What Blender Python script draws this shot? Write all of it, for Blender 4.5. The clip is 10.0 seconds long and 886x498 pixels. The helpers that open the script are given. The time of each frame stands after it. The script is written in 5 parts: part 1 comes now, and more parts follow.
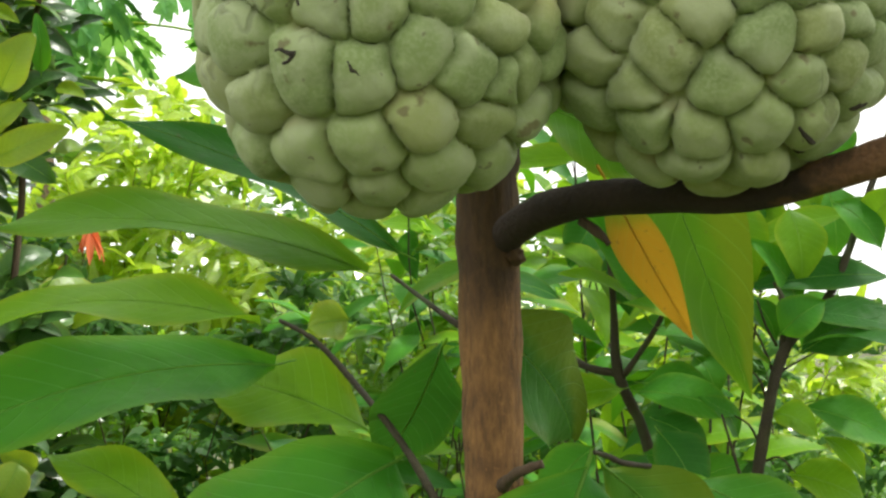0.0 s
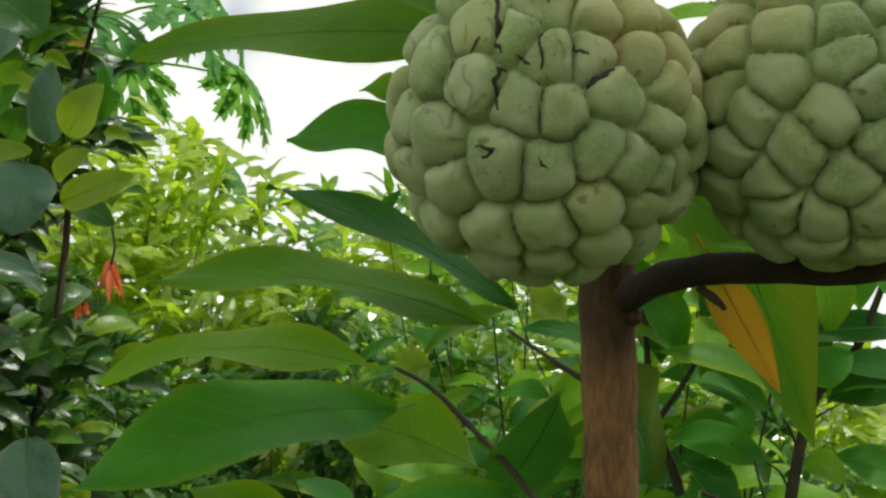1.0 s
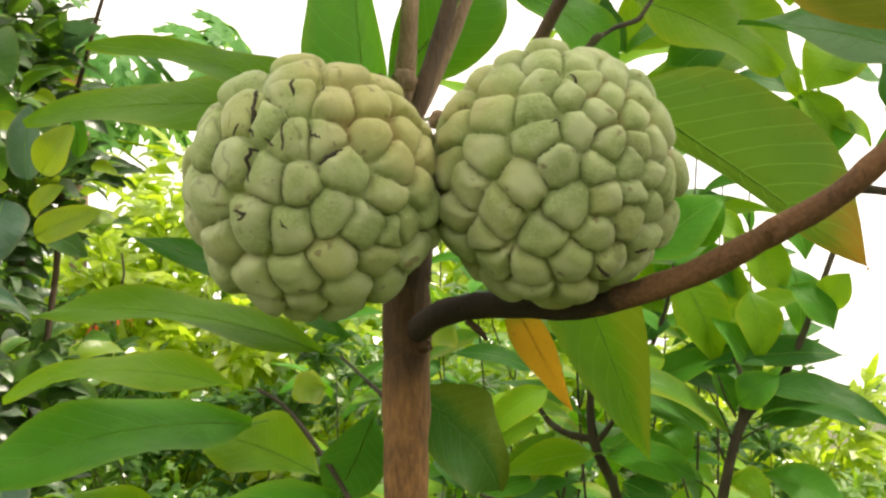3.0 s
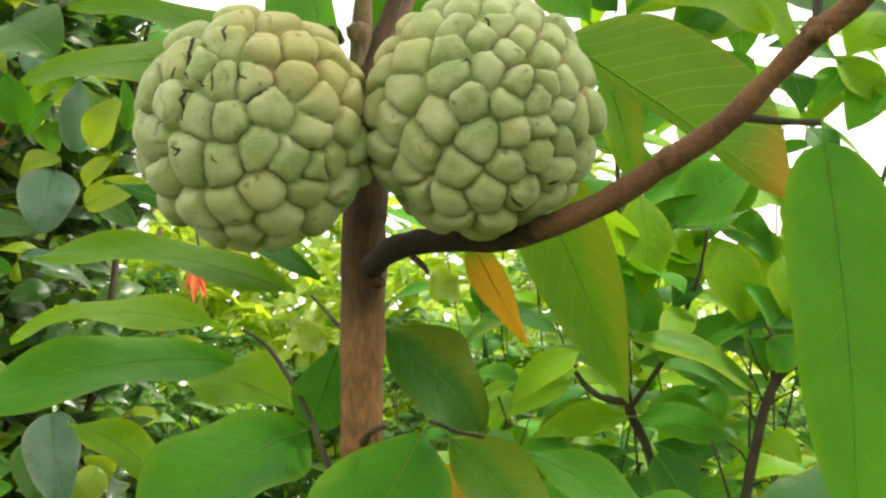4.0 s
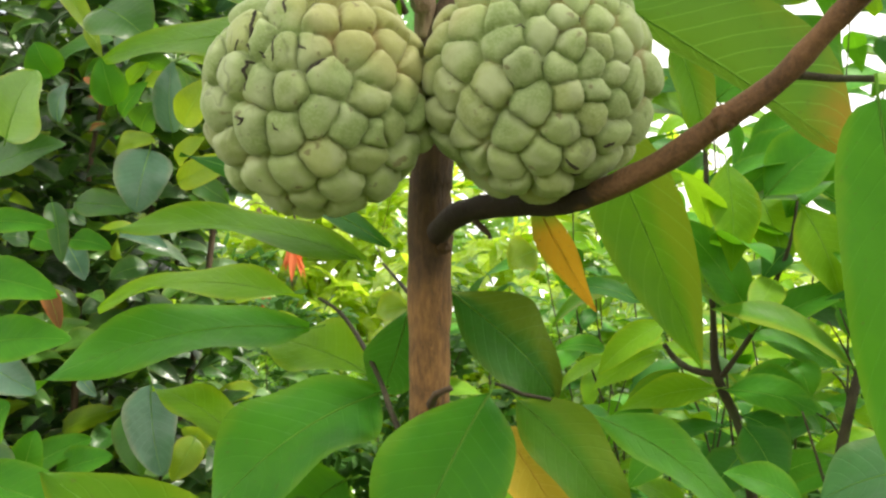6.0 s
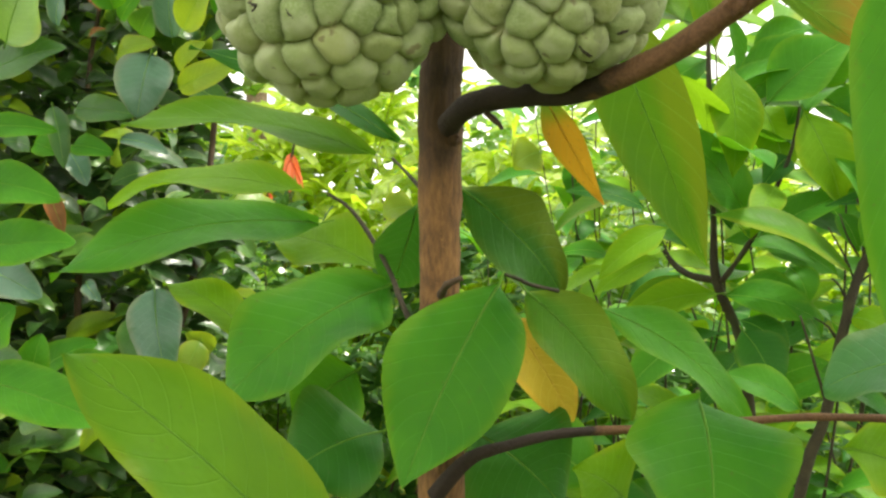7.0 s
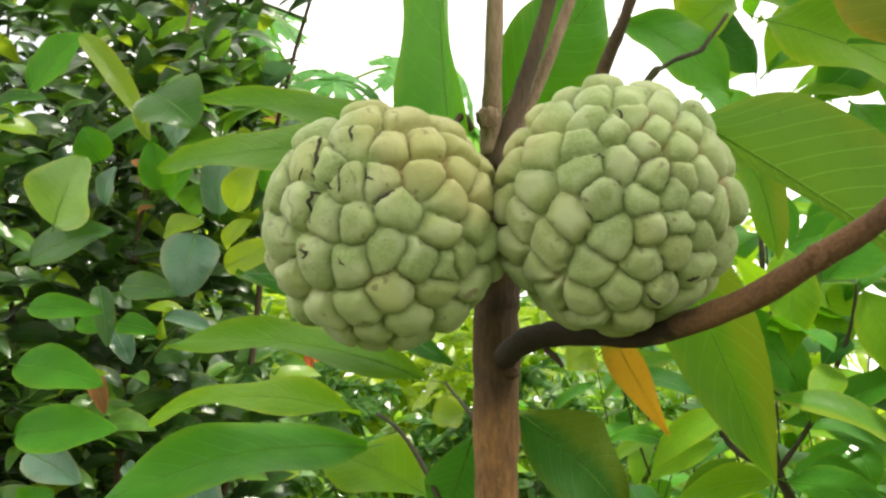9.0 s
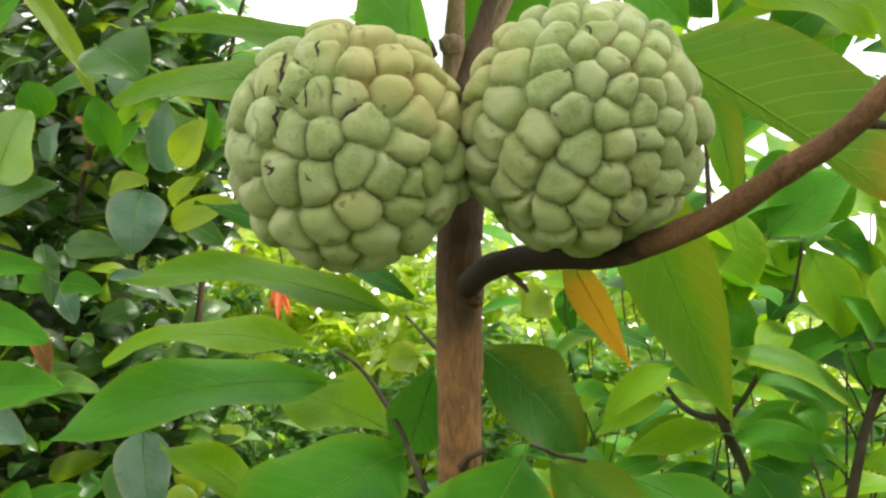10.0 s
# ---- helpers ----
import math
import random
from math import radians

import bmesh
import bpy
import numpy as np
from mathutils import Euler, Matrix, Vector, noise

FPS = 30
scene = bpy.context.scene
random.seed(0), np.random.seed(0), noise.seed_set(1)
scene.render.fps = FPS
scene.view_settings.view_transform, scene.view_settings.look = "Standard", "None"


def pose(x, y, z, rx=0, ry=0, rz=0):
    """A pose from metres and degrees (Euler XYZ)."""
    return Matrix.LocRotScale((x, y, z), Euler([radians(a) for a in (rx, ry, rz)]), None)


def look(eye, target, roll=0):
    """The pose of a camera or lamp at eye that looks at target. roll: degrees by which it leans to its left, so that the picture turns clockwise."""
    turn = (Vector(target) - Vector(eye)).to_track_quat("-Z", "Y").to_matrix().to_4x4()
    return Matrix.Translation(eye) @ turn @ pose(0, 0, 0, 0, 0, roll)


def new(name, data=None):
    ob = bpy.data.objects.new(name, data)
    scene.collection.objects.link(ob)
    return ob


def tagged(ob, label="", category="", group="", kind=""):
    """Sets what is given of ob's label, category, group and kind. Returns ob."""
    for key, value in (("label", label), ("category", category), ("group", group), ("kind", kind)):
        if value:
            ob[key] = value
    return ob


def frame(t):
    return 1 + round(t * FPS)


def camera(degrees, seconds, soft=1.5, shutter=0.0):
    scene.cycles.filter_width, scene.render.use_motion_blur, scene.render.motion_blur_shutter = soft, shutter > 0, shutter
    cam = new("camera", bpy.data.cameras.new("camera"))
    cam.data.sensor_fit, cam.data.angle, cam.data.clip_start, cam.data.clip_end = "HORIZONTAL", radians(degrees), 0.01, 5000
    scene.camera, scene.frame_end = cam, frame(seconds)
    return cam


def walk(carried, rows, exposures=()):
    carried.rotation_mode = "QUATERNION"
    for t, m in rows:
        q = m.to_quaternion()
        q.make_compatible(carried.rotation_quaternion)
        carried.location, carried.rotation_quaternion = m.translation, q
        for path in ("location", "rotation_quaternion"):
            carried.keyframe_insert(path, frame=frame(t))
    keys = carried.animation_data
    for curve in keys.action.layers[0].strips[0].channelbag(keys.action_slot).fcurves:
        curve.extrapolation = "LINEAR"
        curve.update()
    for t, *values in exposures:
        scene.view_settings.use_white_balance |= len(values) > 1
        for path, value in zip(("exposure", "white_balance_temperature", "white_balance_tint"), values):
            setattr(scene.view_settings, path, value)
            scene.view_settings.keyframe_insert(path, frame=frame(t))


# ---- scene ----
import itertools

# ---- camera and walk: seconds, eye, yaw to the right, pitch up, roll ----
cam = camera(40, 10.0, soft=2.5)
PATH = [
    (0, (-0.0740, -0.3836, 1.1675), 8.36, 4.52, -1.18),
    (0.5, (-0.0907, -0.4062, 1.1650), 7.72, 5.38, -0.98),
    (1, (-0.1279, -0.4276, 1.1710), 8.40, 6.42, -0.15),
    (1.5, (-0.1300, -0.4472, 1.1708), 11.15, 7.70, -0.22),
    (2, (-0.0794, -0.4981, 1.1832), 10.82, 8.55, 0.35),
    (2.2, (-0.0767, -0.5035, 1.1853), 9.42, 7.63, 0.41),
    (3.3, (-0.0251, -0.5303, 1.1589), 6.05, 7.46, -0.07),
    (3.5, (-0.0061, -0.5345, 1.1534), 4.91, 7.34, -0.09),
    (4, (0.0091, -0.5590, 1.1449), 2.85, 6.72, 0.14),
    (4.5, (0.0152, -0.5716, 1.1414), -0.00, 7.01, 0.22),
    (5, (0.0340, -0.5685, 1.1458), -1.86, 6.71, 0.10),
    (5.2, (0.0327, -0.5684, 1.1447), -1.96, 7.04, 0.10),
    (6.3, (0.0225, -0.5675, 1.1362), -1.84, 4.77, -0.02),
    (6.5, (0.0207, -0.5674, 1.1347), -1.84, 4.02, -0.02),
    (7, (0.0187, -0.5721, 1.1267), -1.68, 1.71, 0.09),
    (7.5, (0.0182, -0.5821, 1.1342), -1.60, 1.58, 0.09),
    (8, (0.0194, -0.5763, 1.1458), -1.86, 4.67, 0.20),
    (8.5, (0.0132, -0.5632, 1.1634), -2.85, 7.51, 0.05),
    (9, (0.0116, -0.5478, 1.1698), -3.70, 8.50, 0.24),
    (9.5, (0.0055, -0.5359, 1.1562), -3.33, 8.16, 0.59),
    (10, (0.0016, -0.5414, 1.1487), -0.93, 7.39, -0.16),
]


def heading(eye, yaw, pitch, roll):
    a, b = radians(yaw), radians(pitch)
    way = Vector((math.sin(a) * math.cos(b), math.cos(a) * math.cos(b), math.sin(b)))
    return look(eye, Vector(eye) + way, roll)


walk(cam, [(t, heading(eye, yaw, pitch, roll)) for t, eye, yaw, pitch, roll in PATH],
     exposures=((0.0, 0.22, 6500, 8), (0.5, 0.02, 6600, 6), (1.0, -0.6, 6500, 4), (1.5, -0.72, 6450, 6), (2.2, -0.80, 6150, 14),
                (3.3, 0.55, 7700, 13), (3.6, 0.55, 7500, 12), (4.2, 0.52, 7000, 9), (5.2, 0.43, 6900, 8), (6.4, 0.62, 6900, 8), (7.6, 0.65, 6900, 8), (8.5, 0.52, 6900, 9), (10.0, 0.5, 6900, 9)))

# ---- sky and sun: bright broken cloud ----
SUN_UP, SUN_TURN = 62.0, 92.0
world = bpy.data.worlds.new("sky")
scene.world = world
world.use_nodes = True
wn, wl = world.node_tree.nodes, world.node_tree.links
wn.clear()
sky = wn.new("ShaderNodeTexSky")
sky.sky_type, sky.sun_disc = "NISHITA", False
sky.sun_elevation, sky.sun_rotation = radians(SUN_UP), radians(SUN_TURN)
sky_light = wn.new("ShaderNodeBackground")
sky_light.inputs["Strength"].default_value = 0.12
wl.new(sky.outputs[0], sky_light.inputs["Color"])
cloud_light = wn.new("ShaderNodeBackground")
cloud_light.inputs["Color"].default_value = (1.0, 0.985, 0.96, 1)
cloud_light.inputs["Strength"].default_value = 1.6
coord = wn.new("ShaderNodeTexCoord")
cloud = wn.new("ShaderNodeTexNoise")
cloud.inputs["Scale"].default_value, cloud.inputs["Detail"].default_value = 5.0, 6.0
wl.new(coord.outputs["Generated"], cloud.inputs["Vector"])
cover = wn.new("ShaderNodeMapRange")
cover.inputs["From Min"].default_value, cover.inputs["From Max"].default_value = 0.30, 0.46
wl.new(cloud.outputs[0], cover.inputs["Value"])
both = wn.new("ShaderNodeMixShader")
wl.new(cover.outputs[0], both.inputs[0])
wl.new(sky_light.outputs[0], both.inputs[1])
wl.new(cloud_light.outputs[0], both.inputs[2])
out = wn.new("ShaderNodeOutputWorld")
wl.new(both.outputs[0], out.inputs[0])

sun_data = bpy.data.lights.new("sun", "SUN")
sun_data.energy, sun_data.angle, sun_data.color = 5.0, radians(5), (1.0, 0.96, 0.88)
sun = new("sun", sun_data)
sun.rotation_euler = (radians(90 - SUN_UP), 0, radians(180 - SUN_TURN))


# ---- materials ----
class Nodes:
    """A material under construction: short calls for its nodes."""

    def __init__(self, name):
        self.mat = bpy.data.materials.new(name)
        self.mat.use_nodes = True
        self.tree = self.mat.node_tree
        self.tree.nodes.clear()
        self.out = self.tree.nodes.new("ShaderNodeOutputMaterial")

    def add(self, kind, **given):
        node = self.tree.nodes.new(kind)
        for key, value in given.items():
            if key.startswith("i_"):
                self.put(value, node.inputs[int(key[2:])])
            else:
                self.put(value, node.inputs[key.replace("_", " ")])
        return node

    def put(self, value, socket):
        if isinstance(value, bpy.types.NodeSocket):
            self.tree.links.new(value, socket)
        else:
            socket.default_value = value

    def math(self, op, a, b=0.0, clamp=False):
        node = self.tree.nodes.new("ShaderNodeMath")
        node.operation, node.use_clamp = op, clamp
        self.put(a, node.inputs[0])
        self.put(b, node.inputs[1])
        return node.outputs[0]

    def mix(self, f, a, b, kind="MIX"):
        node = self.tree.nodes.new("ShaderNodeMix")
        node.data_type, node.blend_type = "RGBA", kind
        for value, socket in ((f, node.inputs[0]), (a, node.inputs[6]), (b, node.inputs[7])):
            self.put((*value, 1) if isinstance(value, tuple) and len(value) == 3 else value, socket)
        return node.outputs[2]

    def ramp(self, value, low, high):
        node = self.add("ShaderNodeMapRange", Value=value, From_Min=low, From_Max=high)
        node.interpolation_type = "SMOOTHSTEP"
        return node.outputs[0]

    def noise(self, scale, detail=3.0, vector=None, rough=0.5):
        node = self.add("ShaderNodeTexNoise", Scale=scale, Detail=detail, Roughness=rough)
        self.put(vector if vector is not None else self.add("ShaderNodeTexCoord").outputs["Object"], node.inputs["Vector"])
        return node.outputs[0]

    def bump(self, height, strength, distance):
        return self.add("ShaderNodeBump", Height=height, Strength=strength, Distance=distance).outputs[0]


def leaf_material(name, low, high, through_col, thin=0.28, rough=0.45, tip=None, tip_from=0.6, edge=None, veins=0.36, islands=False, shine=0.12, sweep=2.2):
    """A leaf: two greens mixed by noise and by chance, paler veins, light that shines through."""
    n = Nodes(name)
    if islands:
        chance = n.add("ShaderNodeNewGeometry").outputs["Random Per Island"]
    else:
        chance = n.add("ShaderNodeObjectInfo").outputs["Random"]
    uv = n.add("ShaderNodeUVMap").outputs[0]
    parts = n.add("ShaderNodeSeparateXYZ", Vector=uv)
    across = n.math("MULTIPLY", n.math("ABSOLUTE", n.math("SUBTRACT", parts.outputs[0], 0.5)), 2.0)
    along = parts.outputs[1]
    blotch = n.noise(45.0, 4.0)
    cloudy = n.ramp(n.noise(14.0, 3.0), 0.32, 0.68)
    tone = n.math("ADD", n.math("MULTIPLY", n.ramp(blotch, 0.3, 0.7), 0.30), n.math("ADD", n.math("MULTIPLY", cloudy, 0.42), n.math("MULTIPLY", chance, 0.34)), True)
    col = n.mix(tone, low, high)
    thr = n.mix(tone, tuple(c * 0.75 for c in through_col), through_col)
    if tip:
        wobble = n.math("ADD", along, n.math("MULTIPLY", n.math("SUBTRACT", n.noise(28.0, 3.0), 0.5), 0.5))
        turned = n.ramp(wobble, tip_from, tip_from + 0.3)
        col, thr = n.mix(turned, col, tip), n.mix(turned, thr, tuple(min(1, c * 1.25) for c in tip))
    if edge:
        side = n.math("ADD", parts.outputs[0], n.math("MULTIPLY", n.math("SUBTRACT", n.noise(30.0, 3.0), 0.5), 0.4))
        turned = n.ramp(side, 0.55, 0.8)
        col, thr = n.mix(turned, col, edge), n.mix(turned, thr, tuple(min(1, c * 1.3) for c in edge))
    if veins:
        worn = n.math("MULTIPLY", n.ramp(n.math("ADD", across, n.math("MULTIPLY", n.math("SUBTRACT", n.noise(60.0, 3.0), 0.5), 0.5)), 0.72, 1.05), 0.55)
        col = n.mix(worn, col, (min(1, high[0] * 1.9 + 0.03), high[1] * 1.15, high[2]))
    normal = None
    if veins:
        rib = n.math("MULTIPLY", n.math("SUBTRACT", 1.0, n.ramp(across, 0.012, 0.045)), n.math("SUBTRACT", 1.1, along))
        stray = n.math("MULTIPLY", n.noise(22.0, 2.0), 0.45)
        beat = n.math("FRACT", n.math("ADD", stray, n.math("SUBTRACT", n.math("MULTIPLY", along, 11.0), n.math("MULTIPLY", n.math("POWER", across, 1.3), sweep))))
        side = n.math("SUBTRACT", 1.0, n.ramp(n.math("ABSOLUTE", n.math("SUBTRACT", beat, 0.5)), 0.0, 0.06))
        vein = n.math("MAXIMUM", rib, n.math("MULTIPLY", side, 0.5))
        pale = tuple(min(1, c * 1.9 + 0.05) for c in high)
        col = n.mix(n.math("MULTIPLY", vein, veins), col, pale)
        normal = n.bump(n.math("ADD", n.math("MULTIPLY", vein, -0.5), n.math("ADD", n.math("MULTIPLY", blotch, 0.5), n.math("MULTIPLY", n.noise(90.0, 2.0), 0.7))), 0.45, 0.003)
    speck = n.math("MULTIPLY", n.ramp(n.noise(420.0, 2.0), 0.66, 0.74), 0.5)
    col = n.mix(speck, col, (0.10, 0.075, 0.03))
    body = n.add("ShaderNodeBsdfPrincipled", Base_Color=col, Roughness=n.math("ADD", rough - 0.08, n.math("MULTIPLY", blotch, 0.2)))
    body.inputs["Specular IOR Level"].default_value = shine
    if veins:
        thr = n.mix(n.math("MULTIPLY", vein, veins * 0.7), thr, tuple(min(1, c * 1.5 + 0.05) for c in through_col))
    glow = n.add("ShaderNodeBsdfTranslucent", Color=thr)
    if normal is not None:
        n.put(normal, body.inputs["Normal"])
    both = n.add("ShaderNodeMixShader", i_0=thin, i_1=body.outputs[0], i_2=glow.outputs[0])
    n.put(both.outputs[0], n.out.inputs[0])
    return n.mat


def bark_material(name, dark, light, scale=60.0, streak=0.18, moss=None, painted_shade=None):
    n = Nodes(name)
    where = n.add("ShaderNodeTexCoord").outputs["Object"]
    long = n.add("ShaderNodeMapping", Vector=where)
    long.inputs["Scale"].default_value = (1, 1, streak)
    grain = n.noise(scale * 9, 5.0, long.outputs[0], 0.6)
    patch = n.noise(scale * 0.7, 4.0, where)
    col = n.mix(n.math("ADD", n.math("MULTIPLY", n.ramp(grain, 0.28, 0.72), 0.50), n.math("MULTIPLY", n.ramp(patch, 0.30, 0.70), 0.5)), dark, light)
    spots = n.ramp(n.noise(scale * 14, 2.0, where), 0.62, 0.7)
    col = n.mix(n.math("MULTIPLY", spots, 0.25), col, tuple(min(1, c * 1.5) for c in light))
    if moss:
        col = n.mix(n.math("MULTIPLY", n.ramp(n.noise(scale * 0.45, 3.0, where), 0.55, 0.7), 0.6), col, moss)
    if painted_shade is not None:
        # shade painted into the bark as near-black colour over part of the length
        axis, start, end, most = painted_shade
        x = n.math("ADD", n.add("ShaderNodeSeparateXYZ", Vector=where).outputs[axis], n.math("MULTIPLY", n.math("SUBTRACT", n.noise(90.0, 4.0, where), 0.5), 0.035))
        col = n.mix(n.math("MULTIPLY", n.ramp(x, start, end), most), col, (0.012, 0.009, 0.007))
    body = n.add("ShaderNodeBsdfPrincipled", Base_Color=col, Roughness=0.85, Normal=n.bump(grain, 0.8, 0.0014))
    n.put(body.outputs[0], n.out.inputs[0])
    return n.mat


def fruit_material(name, cracked, zone, first, ripe, ripe_from, pale):
    """Sugar-apple skin: pale green under a waxy bloom, yellow in places, with corky cracks towards one side of the fruit."""
    n = Nodes(name)
    chance = n.add("ShaderNodeObjectInfo").outputs["Random"]
    where = n.add("ShaderNodeTexCoord").outputs["Object"]
    soft = n.noise(38.0, 4.0, where)
    fine = n.noise(650.0, 4.0, where, 0.65)
    col = n.mix(n.ramp(soft, 0.3, 0.7), tuple(c * pale for c in (0.150, 0.205, 0.068)), tuple(c * pale for c in (0.250, 0.305, 0.120)))
    col = n.mix(n.math("MULTIPLY", n.ramp(n.noise(900.0, 2.0, where), 0.38, 0.70), 0.5), col, (0.37, 0.43, 0.22))
    col = n.mix(n.math("MULTIPLY", n.ramp(chance, 0.5, 1.0), 0.28), col, (0.37, 0.345, 0.115))
    col = n.mix(n.math("MULTIPLY", n.ramp(n.noise(75.0, 3.0, where), 0.42, 0.66), 0.5), col, (0.40, 0.445, 0.27))
    sweet = n.add("ShaderNodeVectorMath", i_0=where, i_1=ripe)
    sweet.operation = "DOT_PRODUCT"
    turning = n.math("MULTIPLY", n.ramp(n.math("ADD", sweet.outputs["Value"], n.math("MULTIPLY", n.math("SUBTRACT", soft, 0.5), 0.03)), ripe_from, ripe_from + 0.018), 0.45)
    col = n.mix(turning, col, (0.43, 0.35, 0.12))
    far = n.add("ShaderNodeVectorMath", i_0=where, i_1=zone)
    far.operation = "DOT_PRODUCT"
    side = n.ramp(far.outputs["Value"], first, first + 0.014)
    swirl = n.add("ShaderNodeTexNoise", Scale=90.0, Detail=2.0, Vector=where)
    pushed = n.add("ShaderNodeVectorMath", i_0=swirl.outputs["Color"], i_1=(0.009, 0.009, 0.009))
    pushed.operation = "MULTIPLY"
    moved = n.add("ShaderNodeVectorMath", i_0=where, i_1=pushed.outputs[0])
    long = n.add("ShaderNodeMapping", Vector=moved.outputs[0])
    long.inputs["Scale"].default_value = (1.6, 1.6, 0.42)
    lines = n.add("ShaderNodeTexVoronoi", Scale=75.0, Vector=long.outputs[0])
    lines.feature = "DISTANCE_TO_EDGE"
    broken = n.ramp(n.noise(85.0, 2.0, where), 0.50, 0.58)
    crack = n.math("MULTIPLY", n.math("MULTIPLY", n.math("SUBTRACT", 1.0, n.ramp(lines.outputs["Distance"], 0.02, 0.085)), broken), side)
    col = n.mix(n.math("MULTIPLY", crack, cracked), col, (0.045, 0.040, 0.026))
    flecks = n.ramp(n.noise(300.0, 2.0, where), 0.71, 0.76)
    col = n.mix(n.math("MULTIPLY", flecks, 0.6), col, (0.13, 0.11, 0.06))
    blot = n.math("MULTIPLY", n.ramp(n.noise(120.0, 3.0, where), 0.66, 0.72), 0.75)
    col = n.mix(blot, col, (0.16, 0.13, 0.06))
    seam = n.add("ShaderNodeSeparateXYZ", Vector=n.add("ShaderNodeUVMap").outputs[0]).outputs[0]
    scurf = n.math("MULTIPLY", n.math("MULTIPLY", n.ramp(seam, 0.86, 0.99), n.ramp(n.noise(32.0, 2.0, where), 0.52, 0.66)), 0.45)
    col = n.mix(scurf, col, (0.34, 0.20, 0.085))
    height = n.math("ADD", n.math("MULTIPLY", fine, 0.5), n.math("MULTIPLY", n.noise(150.0, 3.0, where), 0.8))
    height = n.math("SUBTRACT", height, n.math("MULTIPLY", crack, 0.8))
    body = n.add("ShaderNodeBsdfPrincipled", Base_Color=col, Roughness=0.66, Normal=n.bump(height, 0.45, 0.0012))
    body.inputs["Specular IOR Level"].default_value = 0.3
    body.inputs["Sheen Weight"].default_value = 0.10
    n.put(body.outputs[0], n.out.inputs[0])
    return n.mat


def plain_material(name, low, high, scale, rough=0.8):
    n = Nodes(name)
    where = n.add("ShaderNodeTexCoord").outputs["Object"]
    f = n.math("ADD", n.math("MULTIPLY", n.ramp(n.noise(scale, 5.0, where), 0.3, 0.7), 0.6), n.math("MULTIPLY", n.noise(scale * 9, 3.0, where), 0.4))
    body = n.add("ShaderNodeBsdfPrincipled", Base_Color=n.mix(f, low, high), Roughness=rough, Normal=n.bump(f, 0.4, 0.01))
    n.put(body.outputs[0], n.out.inputs[0])
    return n.mat


LEAF_FRESH = leaf_material("leaf_fresh", (0.022, 0.140, 0.012), (0.068, 0.255, 0.016), (0.19, 0.54, 0.015), thin=0.26, veins=0.24)
LEAF_LIGHT = leaf_material("leaf_light", (0.078, 0.220, 0.006), (0.145, 0.310, 0.009), (0.36, 0.68, 0.02), thin=0.34)
LEAF_DARK = leaf_material("leaf_deep", (0.014, 0.095, 0.012), (0.034, 0.145, 0.014), (0.10, 0.36, 0.025), thin=0.22)
LEAF_YELLOW = leaf_material("leaf_yellow", (0.58, 0.39, 0.035), (0.68, 0.52, 0.075), (0.82, 0.58, 0.06), thin=0.35)
LEAF_GOLDEDGE = leaf_material("leaf_gold_edge", (0.045, 0.170, 0.009), (0.085, 0.225, 0.012), (0.24, 0.52, 0.02), edge=(0.17, 0.265, 0.014))
LEAF_GOLDEDGE2 = leaf_material("leaf_part_gold", (0.014, 0.085, 0.010), (0.03, 0.12, 0.012), (0.07, 0.25, 0.02), thin=0.14, edge=(0.10, 0.17, 0.014))
LEAF_OLIVE = leaf_material("leaf_olive", (0.032, 0.125, 0.009), (0.066, 0.185, 0.012), (0.17, 0.42, 0.02), thin=0.22, edge=(0.115, 0.215, 0.013), veins=0.22)
LEAF_ORANGETIP = leaf_material("leaf_orange_tip", (0.10, 0.22, 0.015), (0.14, 0.25, 0.015), (0.32, 0.50, 0.03), tip=(0.56, 0.31, 0.022), tip_from=0.12)
LEAF_ORANGETIP2 = leaf_material("leaf_brown_tip", (0.065, 0.19, 0.022), (0.11, 0.25, 0.028), (0.24, 0.46, 0.04), tip=(0.42, 0.24, 0.03), tip_from=0.72, veins=0.85, sweep=3.2)
LEAF_FRONT = leaf_material("leaf_front", (0.045, 0.165, 0.008), (0.100, 0.235, 0.010), (0.26, 0.54, 0.02), thin=0.26, veins=0.18)
LEAF_BLUISH = leaf_material("leaf_bluish", (0.035, 0.150, 0.040), (0.070, 0.215, 0.065), (0.16, 0.46, 0.08), thin=0.26, shine=0.35, veins=0.2)
LEAF_BUSH_PALE = leaf_material("leaf_bush_pale", (0.115, 0.265, 0.035), (0.180, 0.345, 0.065), (0.36, 0.62, 0.06), thin=0.3, rough=0.32, shine=0.5, veins=0.2)
LEAF_AMBER = leaf_material("leaf_amber", (0.08, 0.135, 0.012), (0.15, 0.165, 0.014), (0.36, 0.40, 0.03), tip=(0.17, 0.135, 0.015), tip_from=0.6)
LEAF_BUSH = leaf_material("leaf_bush", (0.010, 0.050, 0.013), (0.040, 0.135, 0.018), (0.18, 0.46, 0.02), thin=0.28, rough=0.33, shine=0.45)
LEAF_BUSH_YOUNG = leaf_material("leaf_bush_young", (0.11, 0.22, 0.010), (0.19, 0.32, 0.014), (0.45, 0.62, 0.03), thin=0.4, rough=0.35, shine=0.4)
LEAF_BUSH_GREY = leaf_material("leaf_bush_glossy", (0.055, 0.140, 0.080), (0.125, 0.235, 0.155), (0.12, 0.28, 0.10), thin=0.2, rough=0.2, shine=0.4)
# shade inside the bush put into near-black greens; the outer copy is lighter
LEAF_BUSH_SHADED = leaf_material("leaf_bush_shaded", (0.005, 0.021, 0.007), (0.040, 0.110, 0.020), (0.10, 0.26, 0.03), thin=0.10, rough=0.32, islands=True, shine=0.5)
